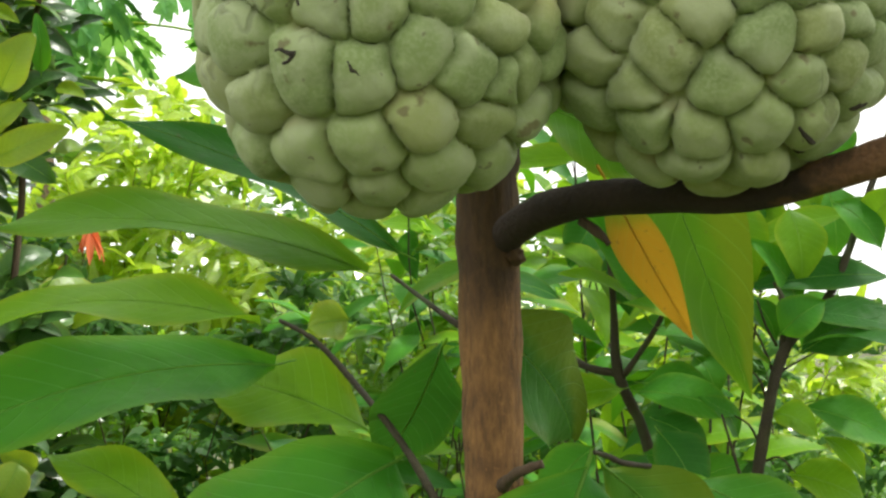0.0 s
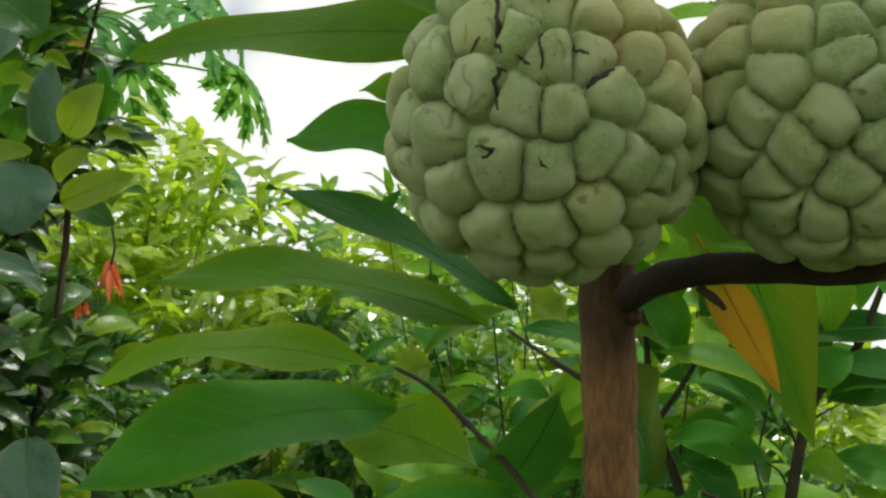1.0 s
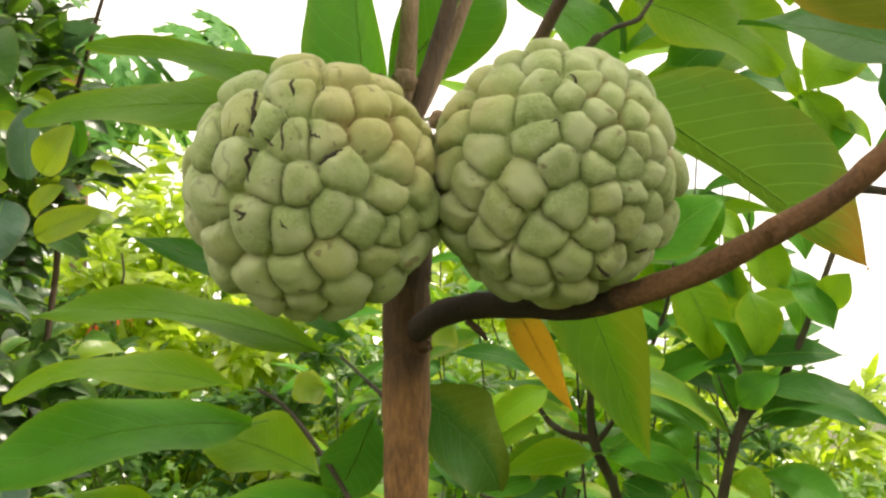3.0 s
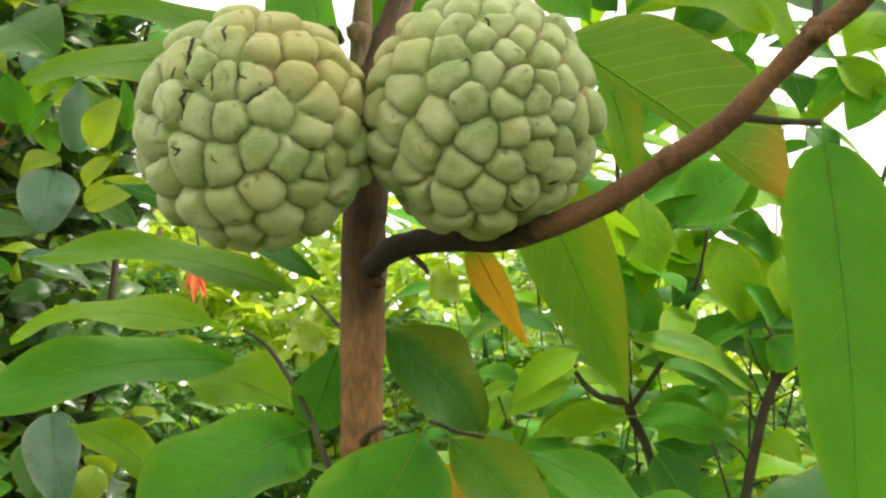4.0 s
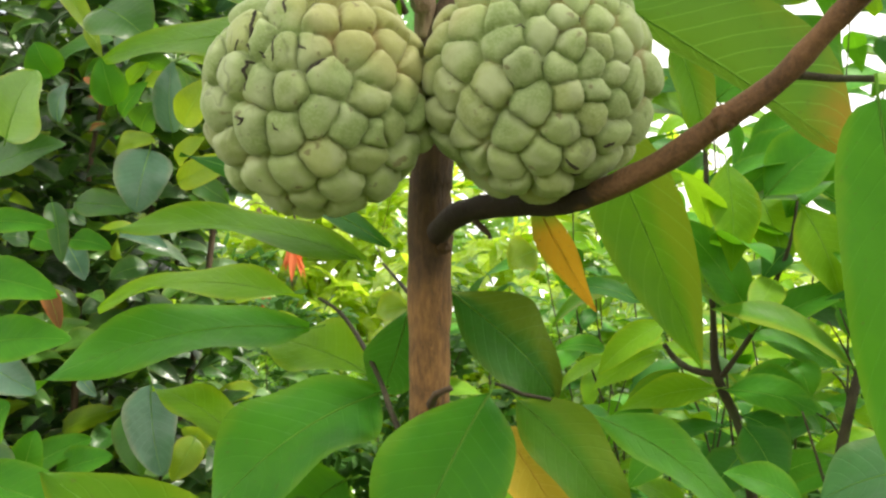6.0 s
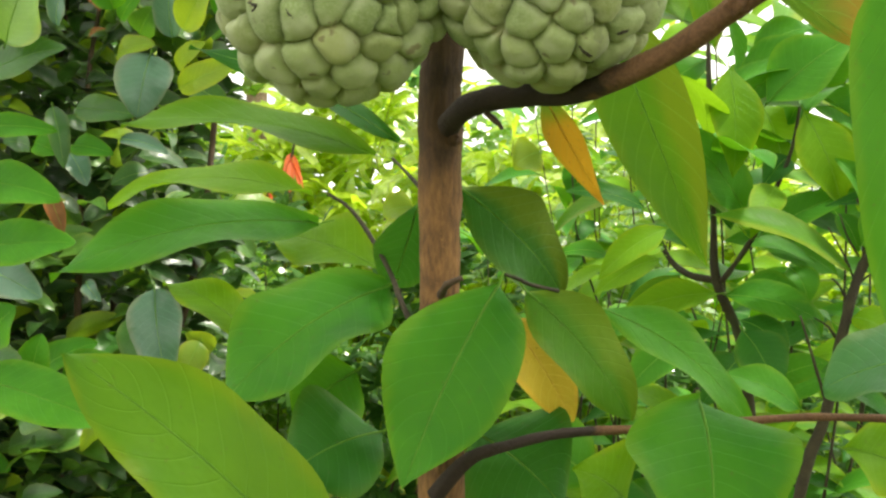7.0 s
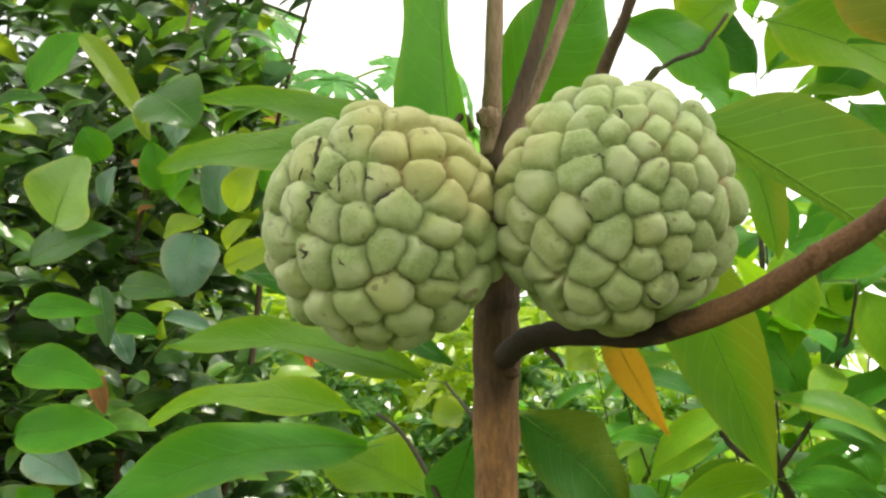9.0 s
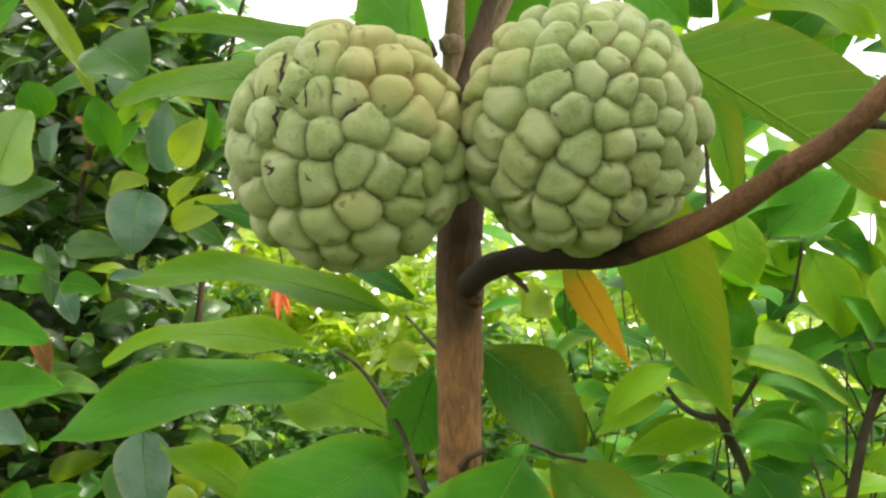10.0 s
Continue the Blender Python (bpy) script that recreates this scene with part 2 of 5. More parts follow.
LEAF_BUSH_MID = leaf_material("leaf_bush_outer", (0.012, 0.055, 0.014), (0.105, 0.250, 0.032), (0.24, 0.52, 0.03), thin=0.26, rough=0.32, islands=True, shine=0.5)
SHOOT = bark_material("green_shoot", (0.05, 0.11, 0.02), (0.12, 0.20, 0.05), streak=1.0)
LEAF_RIB = leaf_material("leaf_rib", (0.12, 0.29, 0.04), (0.19, 0.36, 0.06), (0.42, 0.68, 0.09), thin=0.55, veins=0)
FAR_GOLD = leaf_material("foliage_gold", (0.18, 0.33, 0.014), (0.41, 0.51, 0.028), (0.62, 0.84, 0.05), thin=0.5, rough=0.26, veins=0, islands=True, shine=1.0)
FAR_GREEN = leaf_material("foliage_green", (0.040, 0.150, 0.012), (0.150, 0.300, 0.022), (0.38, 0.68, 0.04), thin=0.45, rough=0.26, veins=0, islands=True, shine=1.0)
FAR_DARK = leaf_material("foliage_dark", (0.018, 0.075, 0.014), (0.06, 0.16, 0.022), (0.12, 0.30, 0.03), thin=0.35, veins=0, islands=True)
PAPAYA = leaf_material("papaya_leaf", (0.05, 0.19, 0.05), (0.10, 0.28, 0.06), (0.28, 0.58, 0.09), thin=0.4, veins=0)
DRY = leaf_material("dry_leaf", (0.11, 0.055, 0.022), (0.27, 0.130, 0.045), (0.30, 0.15, 0.05), thin=0.15, rough=0.75)
ORANGE = leaf_material("orange_petal", (0.62, 0.13, 0.05), (0.70, 0.20, 0.08), (0.80, 0.22, 0.08), thin=0.35, veins=0)
# trunk coloured darker from the fork upwards, for the shade there
BARK = bark_material("bark_brown", (0.055, 0.026, 0.009), (0.310, 0.158, 0.050), streak=0.26, painted_shade=(2, 1.160, 1.204, 0.72))
LEAF_RIB_GOLD = leaf_material("leaf_rib_gold", (0.55, 0.36, 0.05), (0.62, 0.42, 0.07), (0.80, 0.52, 0.06), thin=0.5, veins=0)
BARK_TIP = bark_material("bark_pale", (0.16, 0.10, 0.06), (0.38, 0.27, 0.18))
# branch coloured near-black towards the trunk, for the shade under the fruit
BARK_LIMB = bark_material("bark_limb", (0.070, 0.034, 0.014), (0.215, 0.108, 0.046), streak=1.0, painted_shade=(0, 0.071 + 0.005, 0.071 - 0.004, 0.88))
BARK_DARK = bark_material("bark_dark", (0.030, 0.020, 0.011), (0.105, 0.066, 0.034))
TWIG = bark_material("twig_bark", (0.018, 0.014, 0.006), (0.056, 0.046, 0.016), streak=1.0, moss=(0.055, 0.07, 0.025))
FRUIT_OLD = fruit_material("sugar_apple_skin_cracked", 0.30, (-0.72, -0.38, 0.58), 0.016, (0.55, -0.45, 0.70), 0.024, 1.50)
FRUIT_YOUNG = fruit_material("sugar_apple_skin", 0.35, (0.62, -0.50, -0.60), 0.036, (-0.85, -0.30, 0.42), 0.036, 1.42)
CORK = plain_material("cork", (0.022, 0.020, 0.013), (0.075, 0.062, 0.040), 400.0, 0.9)
BLADE = leaf_material("grass_blade", (0.07, 0.15, 0.015), (0.26, 0.27, 0.06), (0.40, 0.50, 0.06), thin=0.35, veins=0, islands=True)
GRASS = plain_material("meadow", (0.035, 0.045, 0.014), (0.115, 0.125, 0.032), 3.5)


# ---- building helpers ----
def part(name, data, material, parent, label=""):
    """Links a bmesh or a mesh as one mesh object under a thing or a part."""
    if isinstance(data, bmesh.types.BMesh):
        mesh = bpy.data.meshes.new(name)
        data.to_mesh(mesh)
        data.free()
    else:
        mesh = data
    if not mesh.materials:
        mesh.materials.append(material)
    ob = new(name, mesh)
    ob.parent = parent
    return tagged(ob, label) if label else ob


def smooth(mesh):
    mesh.polygons.foreach_set("use_smooth", [True] * len(mesh.polygons))
    return mesh


def tube(rows, sides=12, wobble=0.0, seed=0, steps=4):
    """A round stem through rows of (x, y, z, radius), smoothed by a spline, closed at both ends."""
    rng = random.Random(seed)
    knots = [Vector(r[:3]) for r in rows]
    radii = [r[3] for r in rows]
    line, rad = [], []
    for i in range(len(knots) - 1):
        a, b = knots[max(i - 1, 0)], knots[i]
        c, d = knots[i + 1], knots[min(i + 2, len(knots) - 1)]
        for k in range(steps):
            s = k / steps
            line.append(0.5 * ((2 * b) + (c - a) * s + (2 * a - 5 * b + 4 * c - d) * s * s + (3 * b - a - 3 * c + d) * s ** 3))
            rad.append(radii[i] + (radii[i + 1] - radii[i]) * s)
    line.append(knots[-1])
    rad.append(radii[-1])
    verts, faces = [], []
    side = None
    for i, (p, r) in enumerate(zip(line, rad)):
        way = (line[min(i + 1, len(line) - 1)] - line[max(i - 1, 0)]).normalized()
        if side is None:
            side = way.orthogonal().normalized()
        side = (side - way * side.dot(way)).normalized()
        up = way.cross(side)
        swell = 1 + wobble * (rng.random() - 0.35)
        for k in range(sides):
            a = 2 * math.pi * k / sides
            q = r * swell * (1 + wobble * 0.7 * (rng.random() - 0.5))
            verts.append(p + side * math.cos(a) * q + up * math.sin(a) * q)
    for i in range(len(line) - 1):
        for k in range(sides):
            a, b = i * sides + k, i * sides + (k + 1) % sides
            faces.append((a, b, b + sides, a + sides))
    faces.append(tuple(reversed(range(sides))))
    faces.append(tuple(range(len(verts) - sides, len(verts))))
    mesh = bpy.data.meshes.new("stem")
    mesh.from_pydata(verts, [], faces)
    return smooth(mesh)


def leaf_mesh(length, width, arch=0.1, fold=0.15, curl=0.0, wave=0.03, blunt=0.0, rows=16, cols=8, seed=0, stalk=0.07, rib=True):
    """A leaf along +x from its stalk's foot at the origin, upper side to +z. arch: how far it bows, in metres."""
    rng = random.Random(seed)
    phase, lean = rng.random() * 6.28, (rng.random() - 0.5) * 0.12
    verts, faces, uvs = [], [], []
    for i in range(rows + 1):
        s = 0.35 * i / rows + 0.325 * (1 - math.cos(math.pi * i / rows))
        peak = 0.44 - 0.06 * blunt
        shape = math.sin(math.pi * s ** (math.log(0.5) / math.log(peak)))
        half = 0.5 * width * max(0.0, shape) ** (0.78 - 0.25 * blunt + (1 - blunt) * (0.22 * s ** 4 + 0.75 * (1 - s) ** 4)) * (1 - 0.08 * s)
        if s < 0.002:
            half = 0.0
        bow = arch * (1 - (2 * s - 1) ** 2) + curl * length * s * s * s
        bend = lean * length * s * (1 - s)
        for k in range(cols + 1):
            u = 2 * k / cols - 1
            ripple = wave * width * math.sin(phase + 9.5 * s + (2.1 if u > 0 else 0)) * u * u
            lift = fold * half * abs(u) ** 1.6 + ripple
            verts.append((length * (stalk + (1 - stalk) * s), half * u + bend, bow + lift))
            uvs.append((k / cols, s))
    n = cols + 1
    for i in range(rows):
        for k in range(cols):
            faces.append((i * n + k, (i + 1) * n + k, (i + 1) * n + k + 1, i * n + k + 1))
    # stalk: a short three-sided stem
    first = len(verts)
    thick = max(0.0007, width * 0.014)
    for i in range(9 if rib else 0):
        s = i / 8
        x = length * s * 0.32
        t = (x / length - stalk) / (1 - stalk)
        bow = arch * (1 - (2 * max(t, 0) - 1) ** 2) + curl * length * max(t, 0) ** 3
        q = thick * (1 - 0.8 * s)
        mid = lean * length * max(t, 0) * (1 - max(t, 0))
        for dy, dz in ((q, 0.2 * q), (0, -1.3 * q), (-q, 0.2 * q)):
            verts.append((x, mid + dy, bow + dz - 0.1 * q))
            uvs.append((0.5, max(t, 0)))
        if i:
            a = first + (i - 1) * 3
            for k in range(3):
                faces.append((a + k, a + (k + 1) % 3, a + 3 + (k + 1) % 3, a + 3 + k))
    mesh = bpy.data.meshes.new("leaf")
    mesh.from_pydata(verts, [], faces)
    layer = mesh.uv_layers.new(name="UVMap")
    flat = np.array([uvs[l.vertex_index] for l in mesh.loops], dtype=np.float32).ravel()
    layer.data.foreach_set("uv", flat)
    return smooth(mesh)


def rib_mesh(length, width, arch, curl, seed, stalk):
    """The stalk and raised midrib of the leaf that leaf_mesh makes with the same numbers."""
    rng = random.Random(seed)
    rng.random()
    lean = (rng.random() - 0.5) * 0.12
    verts, faces, uvs = [], [], []
    steps = 16
    for i in range(steps + 1):
        s = i / steps
        x = length * s * 0.95
        t = max(0.0, (x / length - stalk) / (1 - stalk))
        bow = arch * (1 - (2 * t - 1) ** 2) + curl * length * t ** 3
        q = max(0.0006, width * 0.013) * (1 - 0.8 * s)
        mid = lean * length * t * (1 - t)
        for dy, dz in ((q, 0.0), (0, 0.45 * q), (-q, 0.0), (0, -0.5 * q)):
            verts.append((x, mid + dy, bow + dz))
        if i:
            a = (i - 1) * 4
            faces += [(a + k, a + (k + 1) % 4, a + 4 + (k + 1) % 4, a + 4 + k) for k in range(4)]
    faces += [(3, 2, 1, 0), tuple(range(len(verts) - 4, len(verts)))]
    mesh = bpy.data.meshes.new("midrib")
    mesh.from_pydata(verts, [], faces)
    mesh.uv_layers.new(name="UVMap")
    return smooth(mesh)


def big_leaf(thing, base, tip, width, normal, arch, fold, material, curl, wave, blunt, rows, cols, seed, stalk):
    """A leaf of its own shape, with its midrib, under a thing."""
    length = (Vector(tip) - Vector(base)).length
    blade = part("leaf", leaf_mesh(length, width, arch, fold, curl, wave, blunt, rows, cols, seed, stalk, False), material, thing)
    blade.matrix_basis = along(base, tip, normal)
    part("midrib", rib_mesh(length, width, arch, curl, seed, stalk), LEAF_RIB_GOLD if material in (LEAF_YELLOW, LEAF_ORANGETIP) else LEAF_RIB, blade)
    return blade


def along(base, tip, normal):
    """The pose of a leaf at base that points to tip, with its upper side towards normal."""
    x = (Vector(tip) - Vector(base)).normalized()
    z = Vector(normal)
    z = (z - x * z.dot(x)).normalized()
    y = z.cross(x)
    m = Matrix((x, y, z)).transposed().to_4x4()
    m.translation = base
    return m


# ---- ground ----
def ground_sheet():
    size, cells = 900.0, 120
    verts, faces = [], []
    for j in range(cells + 1):
        for i in range(cells + 1):
            u, v = 2 * i / cells - 1, 2 * j / cells - 1
            x, y = size * u * abs(u) ** 1.6, size * v * abs(v) ** 1.6
            d = math.hypot(x, y)
            z = 0.06 * noise.noise((x * 0.6, y * 0.6, 0)) * min(1, d / 3) + min(d / 60, 1) * 0.5 * noise.noise((x * 0.02, y * 0.02, 4))
            verts.append((x, y, z))
    for j in range(cells):
        for i in range(cells):
            a = j * (cells + 1) + i
            faces.append((a, a + 1, a + cells + 2, a + cells + 1))
    mesh = bpy.data.meshes.new("ground")
    mesh.from_pydata(verts, [], faces)
    mesh.materials.append(GRASS)
    tagged(new("ground", smooth(mesh)), "uneven sunlit meadow of yellow-green grass", "ground", kind="structure")


ground_sheet()


# ---- the sugar-apple tree ----
tree = tagged(new("sugar_apple_tree"), "young sugar apple tree with slim brown trunk and long leaves", "tree")
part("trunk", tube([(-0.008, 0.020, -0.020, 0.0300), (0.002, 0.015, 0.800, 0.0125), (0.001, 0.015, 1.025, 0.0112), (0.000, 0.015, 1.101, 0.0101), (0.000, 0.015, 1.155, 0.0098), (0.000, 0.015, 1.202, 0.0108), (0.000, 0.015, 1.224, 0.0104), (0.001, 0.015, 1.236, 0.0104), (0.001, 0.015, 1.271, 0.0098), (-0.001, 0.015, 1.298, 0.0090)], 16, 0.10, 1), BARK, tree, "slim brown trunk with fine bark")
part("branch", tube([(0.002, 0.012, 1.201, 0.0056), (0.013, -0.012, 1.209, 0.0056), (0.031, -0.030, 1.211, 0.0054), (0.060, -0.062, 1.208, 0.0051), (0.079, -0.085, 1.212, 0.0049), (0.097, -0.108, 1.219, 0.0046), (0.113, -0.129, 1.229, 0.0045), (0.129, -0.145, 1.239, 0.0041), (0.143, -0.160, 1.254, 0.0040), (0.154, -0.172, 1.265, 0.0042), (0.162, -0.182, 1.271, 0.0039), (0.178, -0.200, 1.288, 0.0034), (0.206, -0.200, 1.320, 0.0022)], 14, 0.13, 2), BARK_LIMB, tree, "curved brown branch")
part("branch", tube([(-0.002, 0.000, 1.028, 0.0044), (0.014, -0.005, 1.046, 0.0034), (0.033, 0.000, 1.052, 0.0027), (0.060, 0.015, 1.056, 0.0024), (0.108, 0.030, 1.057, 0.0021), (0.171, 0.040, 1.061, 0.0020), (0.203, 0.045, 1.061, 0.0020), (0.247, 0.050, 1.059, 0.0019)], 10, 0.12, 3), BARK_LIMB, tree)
part("branch", tube([(-0.002, 0.010, 1.297, 0.0056), (-0.002, 0.010, 1.313, 0.0053), (-0.001, 0.000, 1.334, 0.0042), (-0.000, 0.000, 1.361, 0.0040), (0.001, 0.000, 1.403, 0.0037), (0.002, 0.000, 1.480, 0.0031)], 12, 0.1, 4), BARK_TIP, tree, "pale upright branch")
part("branch", tube([(-0.000, 0.005, 1.290, 0.0043), (0.006, 0.010, 1.310, 0.0041), (0.016, 0.018, 1.342, 0.0037), (0.024, 0.025, 1.370, 0.0035), (0.036, 0.030, 1.415, 0.0031), (0.059, 0.030, 1.489, 0.0025)], 12, 0.1, 5), BARK_DARK, tree)
part("branch", tube([(0.002, 0.020, 1.297, 0.0037), (0.017, 0.030, 1.329, 0.0031), (0.033, 0.035, 1.371, 0.0029), (0.050, 0.040, 1.419, 0.0025)], 10, 0.1, 6), BARK_TIP, tree, "pale upright branch")
part("branch", tube([(0.034, -0.035, 1.285, 0.0030), (0.042, -0.062, 1.306, 0.0029), (0.047, -0.075, 1.318, 0.0027), (0.053, -0.088, 1.331, 0.0023), (0.062, -0.095, 1.358, 0.0019), (0.072, -0.098, 1.390, 0.0015)], 10, 0.12, 7), BARK_DARK, tree)
part("twig", tube([(0.056, -0.070, 1.300, 0.0013), (0.065, -0.076, 1.311, 0.0015), (0.068, -0.075, 1.313, 0.0010), (0.074, -0.073, 1.317, 0.0009), (0.084, -0.068, 1.322, 0.0011), (0.088, -0.066, 1.327, 0.0008), (0.097, -0.060, 1.340, 0.0007)], 8, 0.25, 8), TWIG, tree)
part("twig", tube([(0.133, -0.149, 1.2405, 0.0018), (0.150, -0.143, 1.2405, 0.0013), (0.165, -0.140, 1.241, 0.0012)], 8, 0.15, 9), TWIG, tree)
part("twig", tube([(0.153, -0.171, 1.264, 0.0024), (0.156, -0.165, 1.276, 0.0018), (0.160, -0.160, 1.297, 0.0015)], 8, 0.15, 10), TWIG, tree)
part("twig", tube([(-0.001, 0.012, 1.088, 0.0022), (-0.016, 0.020, 1.112, 0.0014), (-0.027, 0.050, 1.134, 0.0013), (-0.042, 0.090, 1.156, 0.0012), (-0.055, 0.110, 1.171, 0.0011), (-0.068, 0.125, 1.179, 0.0009)], 8, 0.15, 11), TWIG, tree)
part("twig", tube([(-0.002, 0.016, 1.169, 0.0020), (-0.010, 0.026, 1.175, 0.0013), (-0.018, 0.048, 1.184, 0.0009), (-0.027, 0.070, 1.194, 0.0007)], 8, 0.15, 12), TWIG, tree)

leaf_count = itertools.count(1)


def hero_leaf(base, tip, width, normal, arch, fold, material, curl=0.0, blunt=0.0):
    k = next(leaf_count)
    big_leaf(tree, base, tip, width, normal, arch, fold, material, curl, 0.09, blunt, 22, 10, k, 0.06)


hero_leaf((-0.027, 0.070, 1.194), (-0.173, 0.072, 1.213), 0.044, (0.00, -0.50, 0.85), 0.012, 0.15, LEAF_FRONT, 0.00, 0.0)
hero_leaf((-0.068, 0.120, 1.178), (-0.200, 0.138, 1.174), 0.042, (-0.10, -0.45, 0.85), 0.015, 0.15, LEAF_LIGHT, 0.00, 0.0)
hero_leaf((-0.062, 0.106, 1.163), (-0.201, 0.045, 1.131), 0.053, (-0.20, -0.70, 0.66), 0.014, 0.12, LEAF_FRESH, 0.00, 0.0)
hero_leaf((-0.017, 0.074, 1.200), (-0.127, 0.034, 1.247), 0.027, (0.10, -0.70, 0.70), 0.006, 0.15, LEAF_DARK, 0.00, 0.0)
hero_leaf((-0.030, 0.090, 1.134), (-0.103, 0.140, 1.155), 0.045, (0.10, -0.70, 0.60), 0.008, 0.15, LEAF_LIGHT, 0.00, 0.0)
hero_leaf((-0.011, 0.040, 1.170), (-0.030, 0.090, 1.124), 0.034, (0.20, -0.90, 0.30), 0.005, 0.10, LEAF_DARK, 0.00, 0.0)
hero_leaf((-0.099, 0.100, 1.091), (-0.162, 0.120, 1.128), 0.032, (0.20, -0.60, 0.70), 0.008, 0.15, LEAF_LIGHT, 0.00, 0.0)
hero_leaf((-0.023, 0.060, 1.130), (-0.107, 0.020, 1.068), 0.076, (-0.35, -0.75, 0.60), 0.012, 0.14, LEAF_FRESH, 0.00, 0.35)
hero_leaf((0.031, 0.005, 1.133), (-0.015, -0.030, 1.036), 0.064, (-0.20, -0.95, 0.30), 0.008, 0.12, LEAF_FRESH, 0.00, 0.35)
hero_leaf((0.039, 0.030, 1.128), (0.095, 0.040, 1.059), 0.042, (0.35, -0.85, 0.25), 0.010, 0.15, LEAF_OLIVE, 0.00, 0.35)
hero_leaf((0.031, 0.050, 1.114), (0.066, 0.045, 1.058), 0.036, (0.20, -0.90, 0.20), 0.006, 0.12, LEAF_YELLOW, 0.00, 0.35)
hero_leaf((0.075, 0.060, 1.120), (0.161, 0.070, 1.052), 0.036, (0.30, -0.70, 0.60), 0.012, 0.15, LEAF_FRESH, 0.00, 0.0)
hero_leaf((0.119, -0.010, 1.079), (0.116, -0.060, 1.009), 0.076, (0.05, -0.85, 0.50), 0.012, 0.15, LEAF_FRESH, 0.00, 0.35)
hero_leaf((-0.037, -0.080, 1.001), (-0.133, -0.130, 1.102), 0.066, (-0.30, -0.60, 0.75), 0.012, 0.10, LEAF_FRONT, 0.00, 0.35)
hero_leaf((0.252, 0.000, 1.092), (0.184, 0.020, 1.077), 0.066, (-0.10, -0.60, 0.80), 0.008, 0.12, LEAF_BLUISH, 0.00, 0.3)
hero_leaf((0.165, 0.250, 1.448), (0.278, 0.250, 1.396), 0.070, (0.10, -0.85, 0.45), 0.008, 0.15, LEAF_LIGHT, 0.00, 0.2)
hero_leaf((0.004, 0.080, 1.184), (0.069, 0.185, 1.122), 0.052, (0.25, -0.95, 0.10), 0.010, 0.15, LEAF_GOLDEDGE2, 0.00, 0.0)
hero_leaf((0.080, 0.160, 1.325), (0.160, 0.185, 1.138), 0.056, (-0.20, -0.95, 0.10), 0.004, 0.30, LEAF_GOLDEDGE, 0.00, 0.0)
hero_leaf((0.048, 0.050, 1.233), (0.083, 0.051, 1.168), 0.019, (-0.60, -0.78, 0.10), 0.004, 0.25, LEAF_ORANGETIP, 0.00, 0.0)
hero_leaf((0.026, 0.070, 1.262), (0.080, 0.060, 1.226), 0.036, (-0.50, -0.70, 0.50), 0.008, 0.20, LEAF_GOLDEDGE, 0.00, 0.0)
hero_leaf((0.081, -0.030, 1.307), (0.189, -0.043, 1.227), 0.056, (0.88, 0.90, 1.02), 0.004, 1.00, LEAF_ORANGETIP2, 0.00, 0.3)
hero_leaf((-0.012, -0.018, 1.290), (-0.145, 0.022, 1.331), 0.031, (0.10, -0.75, 0.65), 0.006, 0.15, LEAF_FRONT, 0.00, 0.0)
hero_leaf((-0.021, 0.010, 1.301), (-0.184, 0.085, 1.309), 0.040, (0.00, -0.80, 0.55), 0.010, 0.12, LEAF_FRONT, 0.00, 0.0)
hero_leaf((-0.018, -0.010, 1.278), (-0.021, 0.012, 1.458), 0.060, (-0.82, -0.55, 0.00), 0.006, 0.35, LEAF_FRESH, 0.00, 0.8)
hero_leaf((-0.007, 0.080, 1.327), (0.060, 0.100, 1.416), 0.056, (0.20, -0.90, -0.20), 0.010, 0.15, LEAF_FRESH, 0.00, 0.0)
hero_leaf((0.066, 0.120, 1.402), (0.129, 0.120, 1.354), 0.050, (0.20, -0.80, 0.40), 0.010, 0.15, LEAF_FRESH, 0.00, 0.0)
hero_leaf((0.161, -0.152, 1.240), (0.163, -0.165, 1.096), 0.041, (-0.10, -1.00, 0.00), 0.006, 0.20, LEAF_FRESH, 0.00, 0.9)
hero_leaf((-0.009, 0.190, 1.287), (-0.117, 0.220, 1.303), 0.054, (0.10, -0.80, 0.60), 0.010, 0.15, LEAF_FRESH, 0.00, 0.0)
hero_leaf((-0.048, 0.200, 1.324), (-0.080, 0.200, 1.325), 0.020, (0.10, -0.80, 0.50), 0.004, 0.10, LEAF_LIGHT, 0.00, 0.0)
hero_leaf((-0.026, 0.040, 1.055), (-0.077, 0.020, 1.032), 0.065, (-0.10, -0.80, 0.50), 0.008, 0.15, LEAF_DARK, 0.00, 0.0)
hero_leaf((-0.044, 0.080, 1.083), (-0.079, 0.070, 1.055), 0.050, (0.10, -0.90, 0.30), 0.008, 0.15, LEAF_FRESH, 0.00, 0.0)
hero_leaf((0.014, 0.050, 1.054), (0.061, 0.030, 1.017), 0.070, (0.10, -0.80, 0.50), 0.010, 0.15, LEAF_DARK, 0.00, 0.0)
hero_leaf((0.141, 0.160, 1.345), (0.162, 0.170, 1.270), 0.032, (0.30, -0.90, 0.10), 0.005, 0.15, LEAF_GOLDEDGE, 0.00, 0.0)
hero_leaf((0.321, 0.100, 1.352), (0.184, 0.085, 1.373), 0.056, (0.00, -0.75, 0.60), 0.010, 0.15, LEAF_DARK, 0.00, 0.0)
hero_leaf((0.179, -0.119, 1.301), (0.131, -0.098, 1.366), 0.056, (-0.30, -0.90, 0.10), 0.004, 0.15, LEAF_AMBER, 0.00, 0.0)
